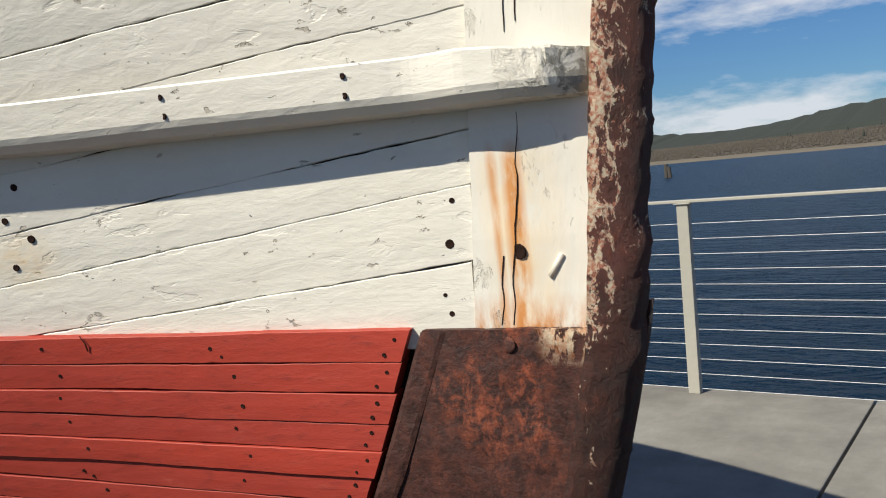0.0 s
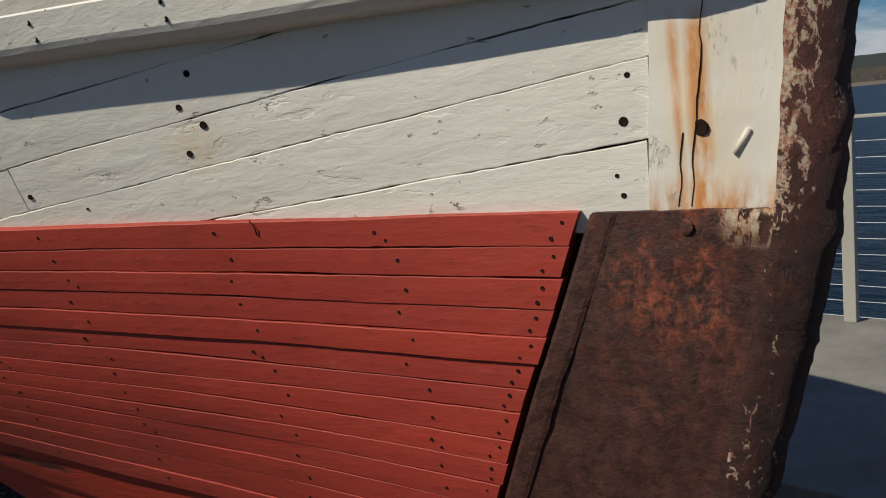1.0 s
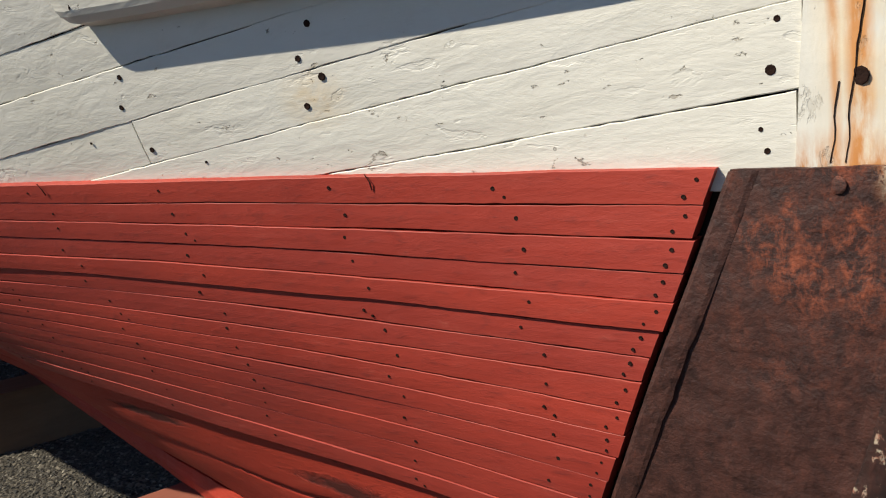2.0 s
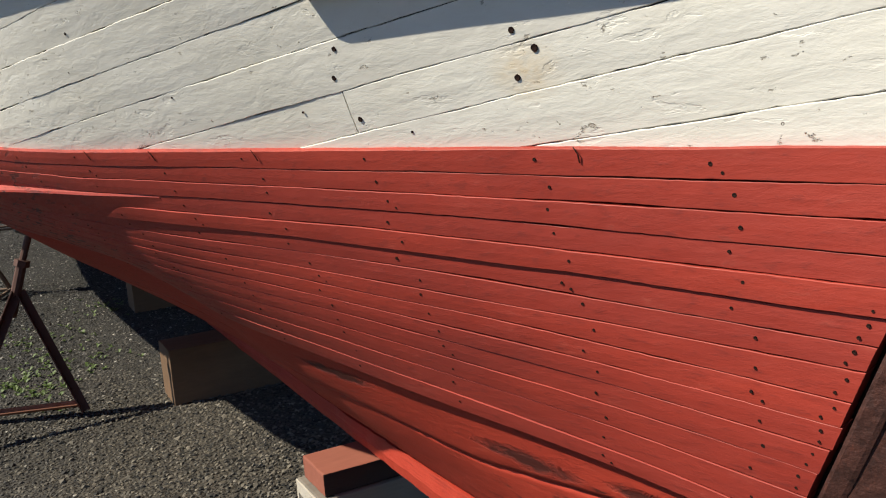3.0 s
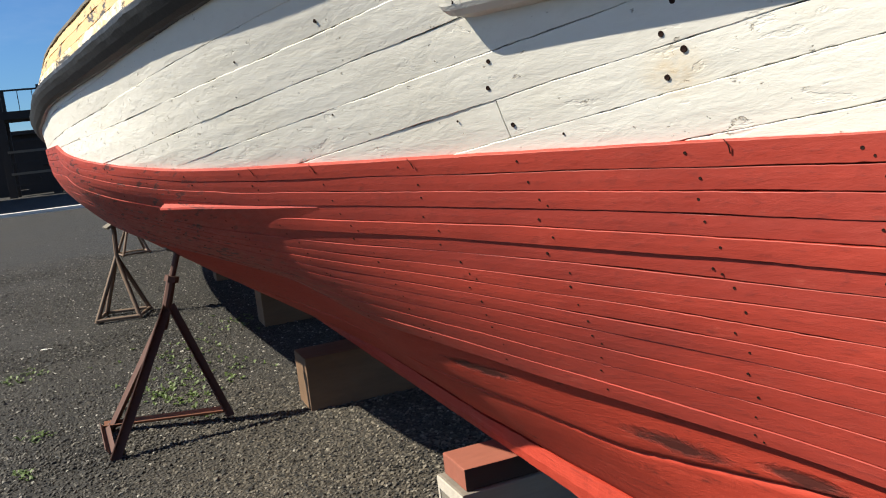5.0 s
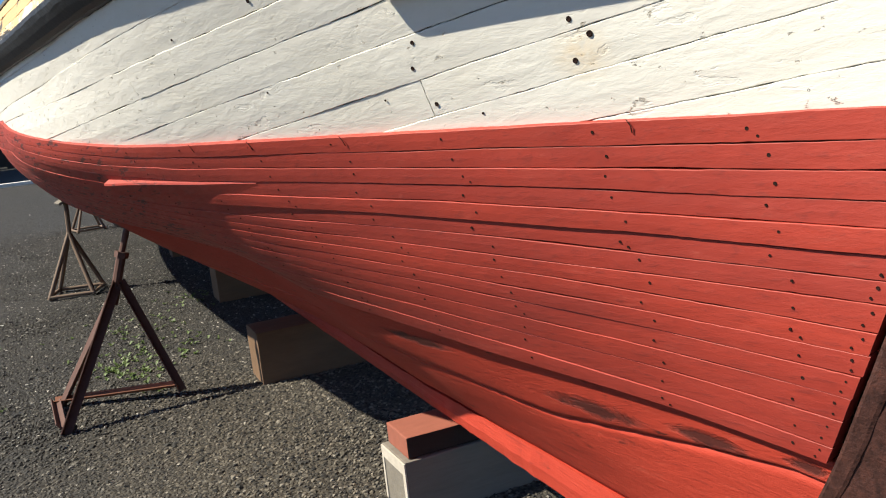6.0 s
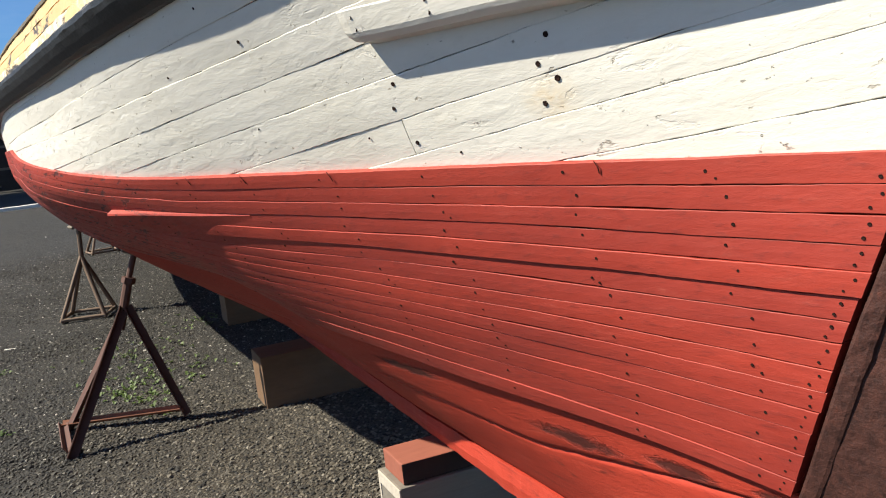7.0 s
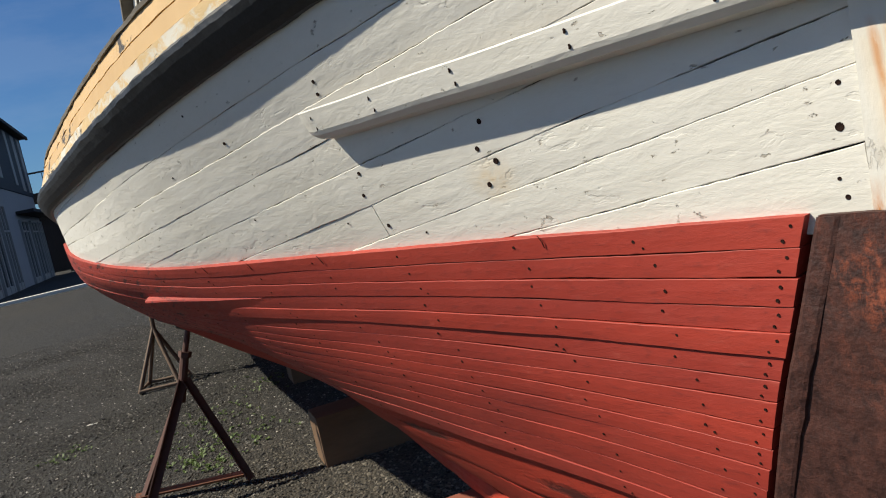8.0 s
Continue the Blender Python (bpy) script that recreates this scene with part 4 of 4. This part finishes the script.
# loose stones of the gravel
rng = np.random.default_rng(4)
unit = np.array([(1, 0, 0), (-0.5, 0.87, 0), (-0.5, -0.87, 0), (0.3, 0.5, 0.7), (-0.6, 0, 0.7), (0.3, -0.5, 0.7)])
tri = np.array([(3, 4, 5), (0, 1, 3), (1, 4, 3), (1, 2, 4), (2, 5, 4), (2, 0, 5), (0, 3, 5)])
N = 200000
far = rng.random(N) ** 2.0
px = -1.2 - 14.5 * far
py = -2.2 + 4.6 * rng.random(N) - 2.6 * far * rng.random(N)
wide = rng.random(N) < 0.3
px = np.where(wide, np.clip(rng.normal(-5.5, 6.0, N), -24, 9), px)
py = np.where(wide, 2.5 - np.abs(rng.normal(0, 4.5, N)), py)
px = px + rng.normal(0, 0.7, N) * (px > -4.5)
py = np.minimum(py + rng.normal(0, 0.45, N), 2.58)
size = rng.uniform(0.005, 0.0125, N) * (1 + 0.6 * (rng.random(N) > 0.95))
ang = rng.uniform(0, math.tau, N)
c, s = np.cos(ang), np.sin(ang)
jit = rng.uniform(0.7, 1.3, (N, 6, 3))
loc = unit[None] * jit * size[:, None, None]
vx = loc[..., 0] * c[:, None] - loc[..., 1] * s[:, None] + px[:, None]
vy = loc[..., 0] * s[:, None] + loc[..., 1] * c[:, None] + py[:, None]
gz = np.array([ground_z(float(x), float(y)) for x, y in zip(px, py)])
vz = loc[..., 2] * 0.8 + gz[:, None] - 0.001
me = bpy.data.meshes.new("gravel_stones")
me.from_pydata(np.stack([vx, vy, vz], -1).reshape(-1, 3).tolist(), [], (tri[None] + 6 * np.arange(N)[:, None, None]).reshape(-1, 3).tolist())
me.materials.append(PEBBLE)
tagged(new("gravel_stones", me), "loose grey crushed gravel stones", "gravel", kind="stuff")

# weeds in the gravel
LEAF = mat_plain("weed_leaf", (0.035, 0.075, 0.012), (0.11, 0.16, 0.03), 0.6, 30).m
verts, faces = [], []
for cx, cy, n, spread in ((-5.6, 0.1, 40, 0.25), (-5.9, 0.45, 60, 0.35), (-6.6, 0.3, 40, 0.35), (-5.2, -0.55, 12, 0.08), (-6.8, -0.75, 26, 0.16), (-4.6, -0.55, 12, 0.06), (-5.3, 0.25, 20, 0.15), (-7.4, 0.9, 30, 0.3), (-4.95, 0.35, 10, 0.08)):
    for _ in range(n):
        x, y = cx + random.gauss(0, spread * 0.6), cy + random.gauss(0, spread * 0.5)
        z0 = ground_z(x, y)
        for _ in range(4):
            t, ln, w = random.uniform(0, math.tau), random.uniform(0.015, 0.045), random.uniform(0.004, 0.009)
            dx, dy = math.cos(t), math.sin(t)
            b = len(verts)
            verts += [(x - dy * w * 0.4, y + dx * w * 0.4, z0), (x + dy * w * 0.4, y - dx * w * 0.4, z0),
                      (x + dx * ln * 0.5 + dy * w, y + dy * ln * 0.5 - dx * w, z0 + ln * 0.5), (x + dx * ln * 0.5 - dy * w, y + dy * ln * 0.5 + dx * w, z0 + ln * 0.5),
                      (x + dx * ln, y + dy * ln, z0 + ln * 0.45)]
            faces += [(b, b + 1, b + 2, b + 3), (b + 3, b + 2, b + 4)]
tagged(new("weeds", mesh_of("weeds", verts, faces, LEAF)), "low green weeds growing through the gravel", "weeds", kind="stuff")

# pale scrap on the gravel
bm = bmesh.new()
add_box(bm, (-0.045, -0.012, 0.0), (0.045, 0.012, 0.006), 0.002, None, 0.002)
scrap = new("wood_scrap", bm_mesh("wood_scrap", bm, WHITE))
scrap.matrix_world = Matrix.Translation((-7.75, -0.62, ground_z(-7.75, -0.62))) @ Matrix.Rotation(1.3, 4, "Z")
tagged(scrap, "small pale scrap of wood lying on gravel", "scrap")

# concrete walkway by the water
deck = tagged(new("pavement"), "grey broom-finished concrete walkway slabs", "pavement", kind="structure")
for k in range(-8, 7):
    x0 = -0.90 + 3.05 * k
    bm = bmesh.new()
    add_box(bm, (x0 + 0.006, 2.64, -0.10), (x0 + 3.05 - 0.006, 4.70, 0.23), 0.008)
    part("slab", bm, CONCRETE, deck)
bm = bmesh.new()
add_box(bm, (-26, 2.66, -4.0), (22, 4.66, -0.101))
tagged(new("seawall", bm_mesh("seawall", bm, CONCRETE)), "concrete seawall under the walkway", "seawall", kind="structure")

# cable railing
rail = empty("cable_railing", (-1.76, 4.61, 0.23), "pale steel post railing with thin horizontal cables", "railing")
rinv = Matrix.Translation((1.76, -4.61, -0.23))
for k in range(-6, 6):
    x = -1.76 + 1.83 * k
    bm = bmesh.new()
    add_box(bm, (x - 0.031, 4.585, 0.23), (x + 0.031, 4.635, 1.245), 0.004)
    part("post", bm, STEEL, rail).matrix_parent_inverse = rinv
    bm = bmesh.new()
    add_box(bm, (x - 0.045, 4.575, 1.245), (x + 0.045, 4.645, 1.252), 0.002)
    part("bracket", bm, STEEL, rail).matrix_parent_inverse = rinv
bm = bmesh.new()
add_box(bm, (-13, 4.585, 1.252), (8.5, 4.635, 1.268), 0.003)
part("top_rail", bm, STEEL, rail).matrix_parent_inverse = rinv
for k in range(12):
    bm = bmesh.new()
    add_rod(bm, (-13, 4.61, 0.245 + 0.0805 * k + 0.01), (8.5, 4.61, 0.245 + 0.0805 * k + 0.01), 0.0015, seg=6)
    part("cable", bm, CABLE, rail).matrix_parent_inverse = rinv

# water and the far shore
bm = bmesh.new()
bmesh.ops.create_grid(bm, x_segments=1, y_segments=1, size=1)
for v in bm.verts:
    v.co = Vector((-3500 + (v.co.x + 1) * 3500, 4.68 + (v.co.y + 1) * 2200, -2.0))
tagged(new("water", bm_mesh("water", bm, WATER)), "wind-rippled deep blue harbour water", "water", kind="structure")
SHORE = mat_plain("far_shore_mud", (0.07, 0.06, 0.045), (0.20, 0.175, 0.13), 0.9, 0.05, (1, 1, 1), 0.0).m
BRUSH = mat_plain("bare_brown_brush", (0.052, 0.045, 0.038), (0.088, 0.077, 0.062), 0.95, 0.12, (1, 1, 1), 0.0).m
CONIFER = mat_plain("dark_far_conifers", (0.018, 0.024, 0.020), (0.034, 0.042, 0.036), 0.95, 0.05, (1, 1, 1), 0.0).m


def ridge(name, y0, depth, x0, x1, step, height, material, label, seed, jag):
    """A long wooded ridge of real depth with an uneven top."""
    verts, faces, prev = [], [], None
    n = int((x1 - x0) / step)
    for i in range(n + 1):
        x = x0 + i * step
        h = height(x) * (1 + jag * noise.noise((x * 0.05, seed, 0)) + jag * 0.8 * noise.noise((x * 0.17, seed, 3)))
        b = len(verts)
        verts += [(x, y0, -2.2), (x, y0 + depth * 0.12, -2 + h * 0.45), (x, y0 + depth * 0.5, -2 + h), (x, y0 + depth, -2.2)]
        if i:
            for k in range(3):
                faces.append((b - 4 + k, b + k, b + k + 1, b - 4 + k + 1))
    return tagged(new(name, mesh_of(name, verts, faces, material)), label, "far shore", kind="structure")


def bank(x):
    return 13.5 + 4 / (1 + math.exp(-(x + 120) / 60))


ridge("backdrop_beach", 640, 60, -2600, 1400, 8, lambda x: 2.6, SHORE, "low muddy far shore", 1.0, 0.25)
ridge("backdrop_bank", 672, 260, -2600, 1400, 5, bank, BRUSH, "brown brush-covered bank behind the far shore", 2.0, 0.10)
ridge("backdrop_hill", 1500, 600, -3600, 2600, 14, lambda x: 50 + 34 / (1 + math.exp(-(x + 370) / 55)) + 12 / (1 + math.exp((x + 640) / 40)), CONIFER, "dark wooded far hill", 4.0, 0.06)


def clumps(name, n, x0, x1, y0, y1, hmin, hmax, cone, material, label, seed):
    """Many separate bushes or trees as small irregular tufts."""
    rs = np.random.default_rng(seed)
    verts, faces = [], []
    for _ in range(n):
        x, y = rs.uniform(x0, x1), rs.uniform(y0, y1)
        h = rs.uniform(hmin, hmax)
        w = h * (rs.uniform(0.16, 0.24) if cone else rs.uniform(0.5, 0.9))
        b = len(verts)
        k = 5
        up = max(0.0, min(1.0, (y - 672) / 130))
        z0 = -1.8 + bank(x) * (0.45 * min(1.0, up / 0.24) + 0.55 * max(0.0, (up - 0.24) / 0.76))
        tiers = ((1.0, 0.0), (1.15, 0.25), (0.75, 0.6), (0.3, 0.85)) if not cone else ((1.0, 0.05), (0.75, 0.35), (0.45, 0.65), (0.15, 0.9))
        for rr, zz in tiers:
            for j in range(k):
                t = j * math.tau / k + rs.uniform(-0.3, 0.3)
                r = w * rr * rs.uniform(0.75, 1.2)
                verts.append((x + r * math.cos(t), y + r * math.sin(t), z0 + h * zz * rs.uniform(0.93, 1.07)))
        verts.append((x, y, z0 + h))
        for q in range(3):
            for j in range(k):
                faces.append((b + q * k + j, b + q * k + (j + 1) % k, b + (q + 1) * k + (j + 1) % k, b + (q + 1) * k + j))
        for j in range(k):
            faces.append((b + 3 * k + j, b + 3 * k + (j + 1) % k, b + 4 * k))
    return tagged(new(name, mesh_of(name, verts, faces, material)), label, "far woods", kind="stuff")


clumps("far_brush", 15000, -420, 60, 672, 800, 0.35, 1.2, False, BRUSH, "bare brown alder brush on the far bank", 1)
clumps("far_conifers", 46, -190, 420, 700, 800, 3, 7, True, CONIFER, "dark conifers on the far bank", 2)
PILE = mat_plain("old_piling", (0.03, 0.026, 0.022), (0.09, 0.08, 0.07), 0.9, 3).m
bm = bmesh.new()
for dx, h in ((0, 2.6), (0.9, 2.1)):
    add_rod(bm, (-59.5 + dx, 160, -3.5), (-59.5 + dx * 0.6, 160, -2 + h), 0.40, 0.38, 8)
tagged(new("mooring_piles", bm_mesh("mooring_piles", bm, PILE)), "dark timber mooring piles standing in the water", "piles")


# ---- blocks and stands ----
def timber(name, lo, hi, material, label, rough=0.003):
    bm = bmesh.new()
    add_box(bm, (lo[0] - (lo[0] + hi[0]) / 2, lo[1] - (lo[1] + hi[1]) / 2, 0), (hi[0] - (lo[0] + hi[0]) / 2, hi[1] - (lo[1] + hi[1]) / 2, hi[2] - lo[2]), 0.006, None, rough, 3)
    ob = new(name, bm_mesh(name, bm, material))
    ob.location = ((lo[0] + hi[0]) / 2, (lo[1] + hi[1]) / 2, lo[2])
    return tagged(ob, label, "timber block", "blocks under the keel")


BLOCK_GREY = mat_plain("grey_split_timber", (0.08, 0.074, 0.064), (0.27, 0.24, 0.195), 0.85, 7, (1, 0.12, 1), 0.6, 0.004).m
PALE_END = mat_plain("pale_painted_timber_end", (0.50, 0.48, 0.43), (0.72, 0.70, 0.64), 0.8, 9).m
timber("keel_block", (-2.94, 0.915, -0.01), (-2.72, 1.52, 0.206), BLOCK_GREY, "grey weathered timber block with a pale painted end")
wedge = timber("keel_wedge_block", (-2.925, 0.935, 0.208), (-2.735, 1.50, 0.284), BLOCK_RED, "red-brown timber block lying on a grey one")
# near-black +x faces: the shade on that side is put into the colour
wedge.data.materials.append(mat_plain("shaded_red_timber_side", (0.008, 0.006, 0.006), (0.038, 0.017, 0.014), 0.75, 9, (1, 0.15, 1), 0.5, 0.003).m)
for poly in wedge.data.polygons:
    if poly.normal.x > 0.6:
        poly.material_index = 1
bm = bmesh.new()
add_box(bm, (-0.112, -0.004, 0.178), (0.112, 0.002, 0.222), 0.002, None, 0.001)
add_box(bm, (0.088, -0.0045, 0.02), (0.113, 0.002, 0.185), 0.002, None, 0.001)
add_box(bm, (-0.1125, -0.0042, 0.02), (-0.095, 0.002, 0.19), 0.002, None, 0.001)
pe = new("painted_end", bm_mesh("painted_end", bm, mat_plain("worn_pale_paint_on_timber", (0.24, 0.20, 0.15), (0.66, 0.62, 0.54), 0.8, 22, (1, 1, 1), 0.4).m))
pe.parent = bpy.data.objects["keel_block"]
pe.location = (0, -0.3025, -0.010)
timber("keel_block", (-4.86, 0.83, -0.01), (-4.59, 1.60, 0.284), BLOCK_WOOD, "brown split timber block standing under the keel")
timber("keel_block", (-7.3, 1.02, -0.01), (-7.0, 1.62, 0.284), BLOCK_WOOD, "brown timber block under the keel")
timber("keel_block", (-10.3, 1.02, -0.01), (-10.0, 1.62, 0.284), BLOCK_WOOD, "brown timber block under the keel")
timber("keel_block", (-13.6, 1.02, -0.01), (-13.3, 1.62, 0.284), BLOCK_WOOD, "brown timber block under the keel")


def angle_stand():
    """Rusty tripod of angle iron with a screw column and a tilted pad."""
    st = empty("jack_stand", (-4.80, 0.08, 0), "rusty angle-iron tripod jack stand under the hull", "jack stand", "stands along the hull")
    inv = Matrix.Translation((4.80, -0.08, 0))
    A, B, C = Vector((-4.54, -0.165, 0.0)), Vector((-4.75, 0.415, 0.02)), Vector((-5.02, -0.19, 0.0))
    top = Vector((-4.855, 0.205, 0.66))
    for foot, tr, dx in ((A, 2.2, 0.0), (B, 0.4, 0.01), (C, 3.9, -0.01)):
        bm = bmesh.new()
        add_angle(bm, foot, top + (foot - top).normalized() * 0.02, 0.042, 0.006, tr)
        part("leg", bm, STAND_RUST, st).matrix_parent_inverse = inv
    orange = mat_plain("orange_rusted_brace", (0.13, 0.045, 0.022), (0.30, 0.115, 0.06), 0.8, 25, (1, 1, 1), 0.4, 0.001).m
    for p, q, mt in ((A, C, STAND_RUST), (C, B, orange)):
        bm = bmesh.new()
        up = Vector((0, 0, 0.030))
        add_angle(bm, p + up, q + up, 0.036, 0.005, 1.0)
        part("brace", bm, mt, st, "orange-brown base brace").matrix_parent_inverse = inv
    bm = bmesh.new()
    add_rod(bm, top - Vector((0.0, 0.03, 0.13)), top + Vector((0.003, 0.05, 0.12)), 0.024)
    part("column", bm, STAND_RUST, st, smooth=False).matrix_parent_inverse = inv
    bm = bmesh.new()
    add_rod(bm, top + Vector((0.003, 0.046, 0.105)), top + Vector((0.004, 0.056, 0.135)), 0.036, seg=6)
    add_rod(bm, top + Vector((0.004, 0.05, 0.12)), top + Vector((0.006, 0.10, 0.255)), 0.016)
    part("screw", bm, STAND_RUST, st).matrix_parent_inverse = inv
    bm = bmesh.new()
    add_box(bm, (-0.09, -0.07, 0), (0.09, 0.07, 0.022), 0.003, look(top + Vector((0.006, 0.10, 0.25)), top + Vector((0.006, 0.0, 0.05))) )
    part("pad", bm, OLD_WOOD, st, "timber pad").matrix_parent_inverse = inv


angle_stand()


def pipe_stand(x, y, turn, s, name_label):
    st = empty("jack_stand", Matrix.Translation((x, y, ground_z(x, y))) @ Matrix.Rotation(turn, 4, "Z"), name_label, "jack stand", "stands along the hull")
    top = Vector((0, 0.02, 0.60 * s))
    feet = [Vector((0.30 * math.cos(t), 0.30 * math.sin(t), 0.012)) * s for t in (0.3, 1.9, 3.5, 5.1)]
    for f in feet:
        bm = bmesh.new()
        add_rod(bm, f, top, 0.021)
        part("leg", bm, STAND_PIPE, st)
    for p, q in zip(feet, feet[1:] + feet[:1]):
        bm = bmesh.new()
        add_rod(bm, p + Vector((0, 0, 0.02)), q + Vector((0, 0, 0.02)), 0.016)
        part("brace", bm, STAND_PIPE, st)
    bm = bmesh.new()
    add_rod(bm, top - Vector((0, 0, 0.05)), top + Vector((0, 0.02, 0.30)), 0.022)
    part("column", bm, STAND_PIPE, st)
    bm = bmesh.new()
    add_box(bm, (-0.1, -0.08, 0), (0.1, 0.08, 0.025), 0.004, Matrix.Translation(top + Vector((0, 0.02, 0.30))) @ Matrix.Rotation(0.5, 4, "X"))
    part("pad", bm, OLD_WOOD, st)


pipe_stand(-8.66, 0.0, 0.2, 0.95, "tan rusted pipe jack stand with four legs")
pipe_stand(-14.6, 0.3, 0.6, 1.0, "far pipe jack stand under the stern")

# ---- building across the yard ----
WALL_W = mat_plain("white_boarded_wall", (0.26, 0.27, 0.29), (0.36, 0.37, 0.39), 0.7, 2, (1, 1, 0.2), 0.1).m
WALL_D = mat_plain("dark_blue_cladding", (0.008, 0.012, 0.022), (0.016, 0.024, 0.040), 0.7, 2, (1, 1, 0.2), 0.1).m
TRIM = mat_plain("pale_window_trim", (0.26, 0.26, 0.26), (0.36, 0.36, 0.35), 0.6, 4).m
STAIR = mat_plain("dark_stair_timber", (0.016, 0.014, 0.014), (0.045, 0.040, 0.038), 0.8, 4, (1, 1, 0.2)).m
BY = -5.6  # its long wall faces the boat
G0 = 0.35
house = empty("waterfront_building", (-42, BY, G0), "two-storey waterfront building, white below, dark blue above", "building")
hinv = Matrix.Translation((42, -BY, -G0))


def hpart(name, boxes, material, parent=None, label=""):
    bm = bmesh.new()
    for lo, hi in boxes:
        add_box(bm, lo, hi, 0.01)
    ob = part(name, bm, material, parent or house, label)
    if parent is None:
        ob.matrix_parent_inverse = hinv
    return ob


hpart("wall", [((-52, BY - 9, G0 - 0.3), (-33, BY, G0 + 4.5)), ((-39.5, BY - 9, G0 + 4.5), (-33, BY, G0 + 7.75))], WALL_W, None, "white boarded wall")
hpart("wall", [((-52, BY - 9, G0 + 4.5), (-39.5, BY + 0.06, G0 + 7.75))], WALL_D, None, "dark blue upper storey cladding")
hpart("roof", [((-52.4, BY - 9.4, G0 + 7.75), (-32.6, BY + 0.35, G0 + 7.95))], STAIR, None, "dark roof edge")
hpart("gutter", [((-52.4, BY + 0.35, G0 + 7.68), (-32.6, BY + 0.46, G0 + 7.85))], STAIR)
for x, w2, h2 in ((-34.2, 0.7, 3.6), (-36.8, 0.95, 3.6), (-39.6, 0.7, 3.6), (-45.2, 1.0, 3.0), (-48.6, 1.0, 3.0), (-51.0, 0.6, 3.0)):
    w = hpart("door", [((x - w2, BY, G0), (x + w2, BY + 0.05, G0 + h2))], GLASS, None, "dark glazed door")
    hpart("frame", [((x - w2 - 0.1, BY, G0), (x - w2 + 0.03, BY + 0.12, G0 + h2 + 0.1)), ((x + w2 - 0.03, BY, G0), (x + w2 + 0.1, BY + 0.12, G0 + h2 + 0.1)), ((x - 0.07, BY, G0), (x + 0.07, BY + 0.12, G0 + h2)),
                    ((x - w2, BY, G0 + h2), (x + w2, BY + 0.12, G0 + h2 + 0.1)), ((x - w2, BY, G0 + 2.5), (x + w2, BY + 0.10, G0 + 2.58)), ((x - w2, BY, G0), (x + w2, BY + 0.10, G0 + 0.3))], TRIM, w)
for x, w2, z0, z1 in ((-34.6, 0.9, 4.7, 7.3), (-37.6, 1.0, 4.4, 7.3), (-42.3, 0.35, 5.0, 7.6), (-46.6, 0.35, 4.9, 7.6), (-48.9, 0.5, 4.7, 7.6), (-50.9, 0.4, 4.7, 7.6)):
    w = hpart("window", [((x - w2, BY + 0.02, G0 + z0), (x + w2, BY + 0.09, G0 + z1))], TRIM if w2 < 0.6 else GLASS)
    if w2 > 0.6:
        hpart("frame", [((x - w2 - 0.12, BY, G0 + z0 - 0.1), (x - w2 + 0.02, BY + 0.15, G0 + z1 + 0.1)), ((x + w2 - 0.02, BY, G0 + z0 - 0.1), (x + w2 + 0.12, BY + 0.15, G0 + z1 + 0.1)),
                        ((x - 0.06, BY, G0 + z0), (x + 0.06, BY + 0.13, G0 + z1)), ((x - w2, BY, G0 + (z0 + z1) / 2), (x + w2, BY + 0.13, G0 + (z0 + z1) / 2 + 0.1))], TRIM, w)
hpart("awning", [((-51.8, BY, G0 + 3.35), (-44, BY + 0.8, G0 + 3.5))], STAIR)
kerb = tagged(new("kerb"), "pale concrete kerb strip at the yard's edge", "kerb", kind="structure")
bm = bmesh.new()
add_box(bm, (-29.2, -40, 0.15), (-28.7, 2.6, 0.40), 0.02)
part("kerb_strip", bm, PALE_END, kerb)
# dark box added to fill the dark mass behind the stair
shed = empty("dark_backdrop", (-64, -1, 0.3), "low dark box standing in for the dark mass behind the stair", "shed")
bm = bmesh.new()
add_box(bm, (-68, -9, 0.2), (-62, 9, 4.2), 0.05)
part("wall", bm, STAIR, shed).matrix_parent_inverse = Matrix.Translation((64, 1, -0.3))
bm = bmesh.new()
add_box(bm, (-68.5, -9.5, 4.2), (-61.5, 9.5, 4.45), 0.05)
part("roof", bm, STAIR, shed).matrix_parent_inverse = Matrix.Translation((64, 1, -0.3))

stairs = empty("outdoor_stair", (-55, -4.0, 0.35), "dark timber outdoor stair and balcony with rails", "stair")
sinv = Matrix.Translation((55, 4.0, -0.35))


def spart(name, lo, hi, material=STAIR):
    bm = bmesh.new()
    add_box(bm, lo, hi, 0.01)
    part(name, bm, material, stairs).matrix_parent_inverse = sinv


for x, y, h in ((-54.5, -4.7, 6.6), (-57.0, -4.7, 6.6), (-54.5, -2.4, 6.6), (-57.0, -2.4, 6.6), (-54.5, 0.4, 6.6), (-57.0, 0.4, 6.6)):
    spart("post", (x - 0.2, y - 0.2, 0.3), (x + 0.2, y + 0.2, h))
spart("platform", (-57.3, -7.2, 4.75), (-54.2, 0.8, 5.2))
spart("handrail", (-54.4, -7.0, 6.32), (-54.3, 0.8, 6.42))
for k in range(10):
    y = -6.6 + 0.75 * k
    spart("baluster", (-54.37, y - 0.02, 5.2), (-54.33, y + 0.02, 6.32))
for k in range(12):
    spart("step", (-56.8, -4.4 + 0.36 * k, 0.65 + 0.34 * k), (-54.8, -3.95 + 0.36 * k, 0.74 + 0.34 * k))
for k in range(5):
    spart("rail_board", (-54.28, -4.6, 1.0 + 0.62 * k), (-54.22, 0.6, 1.14 + 0.62 * k), OLD_WOOD if k % 2 else STAIR)
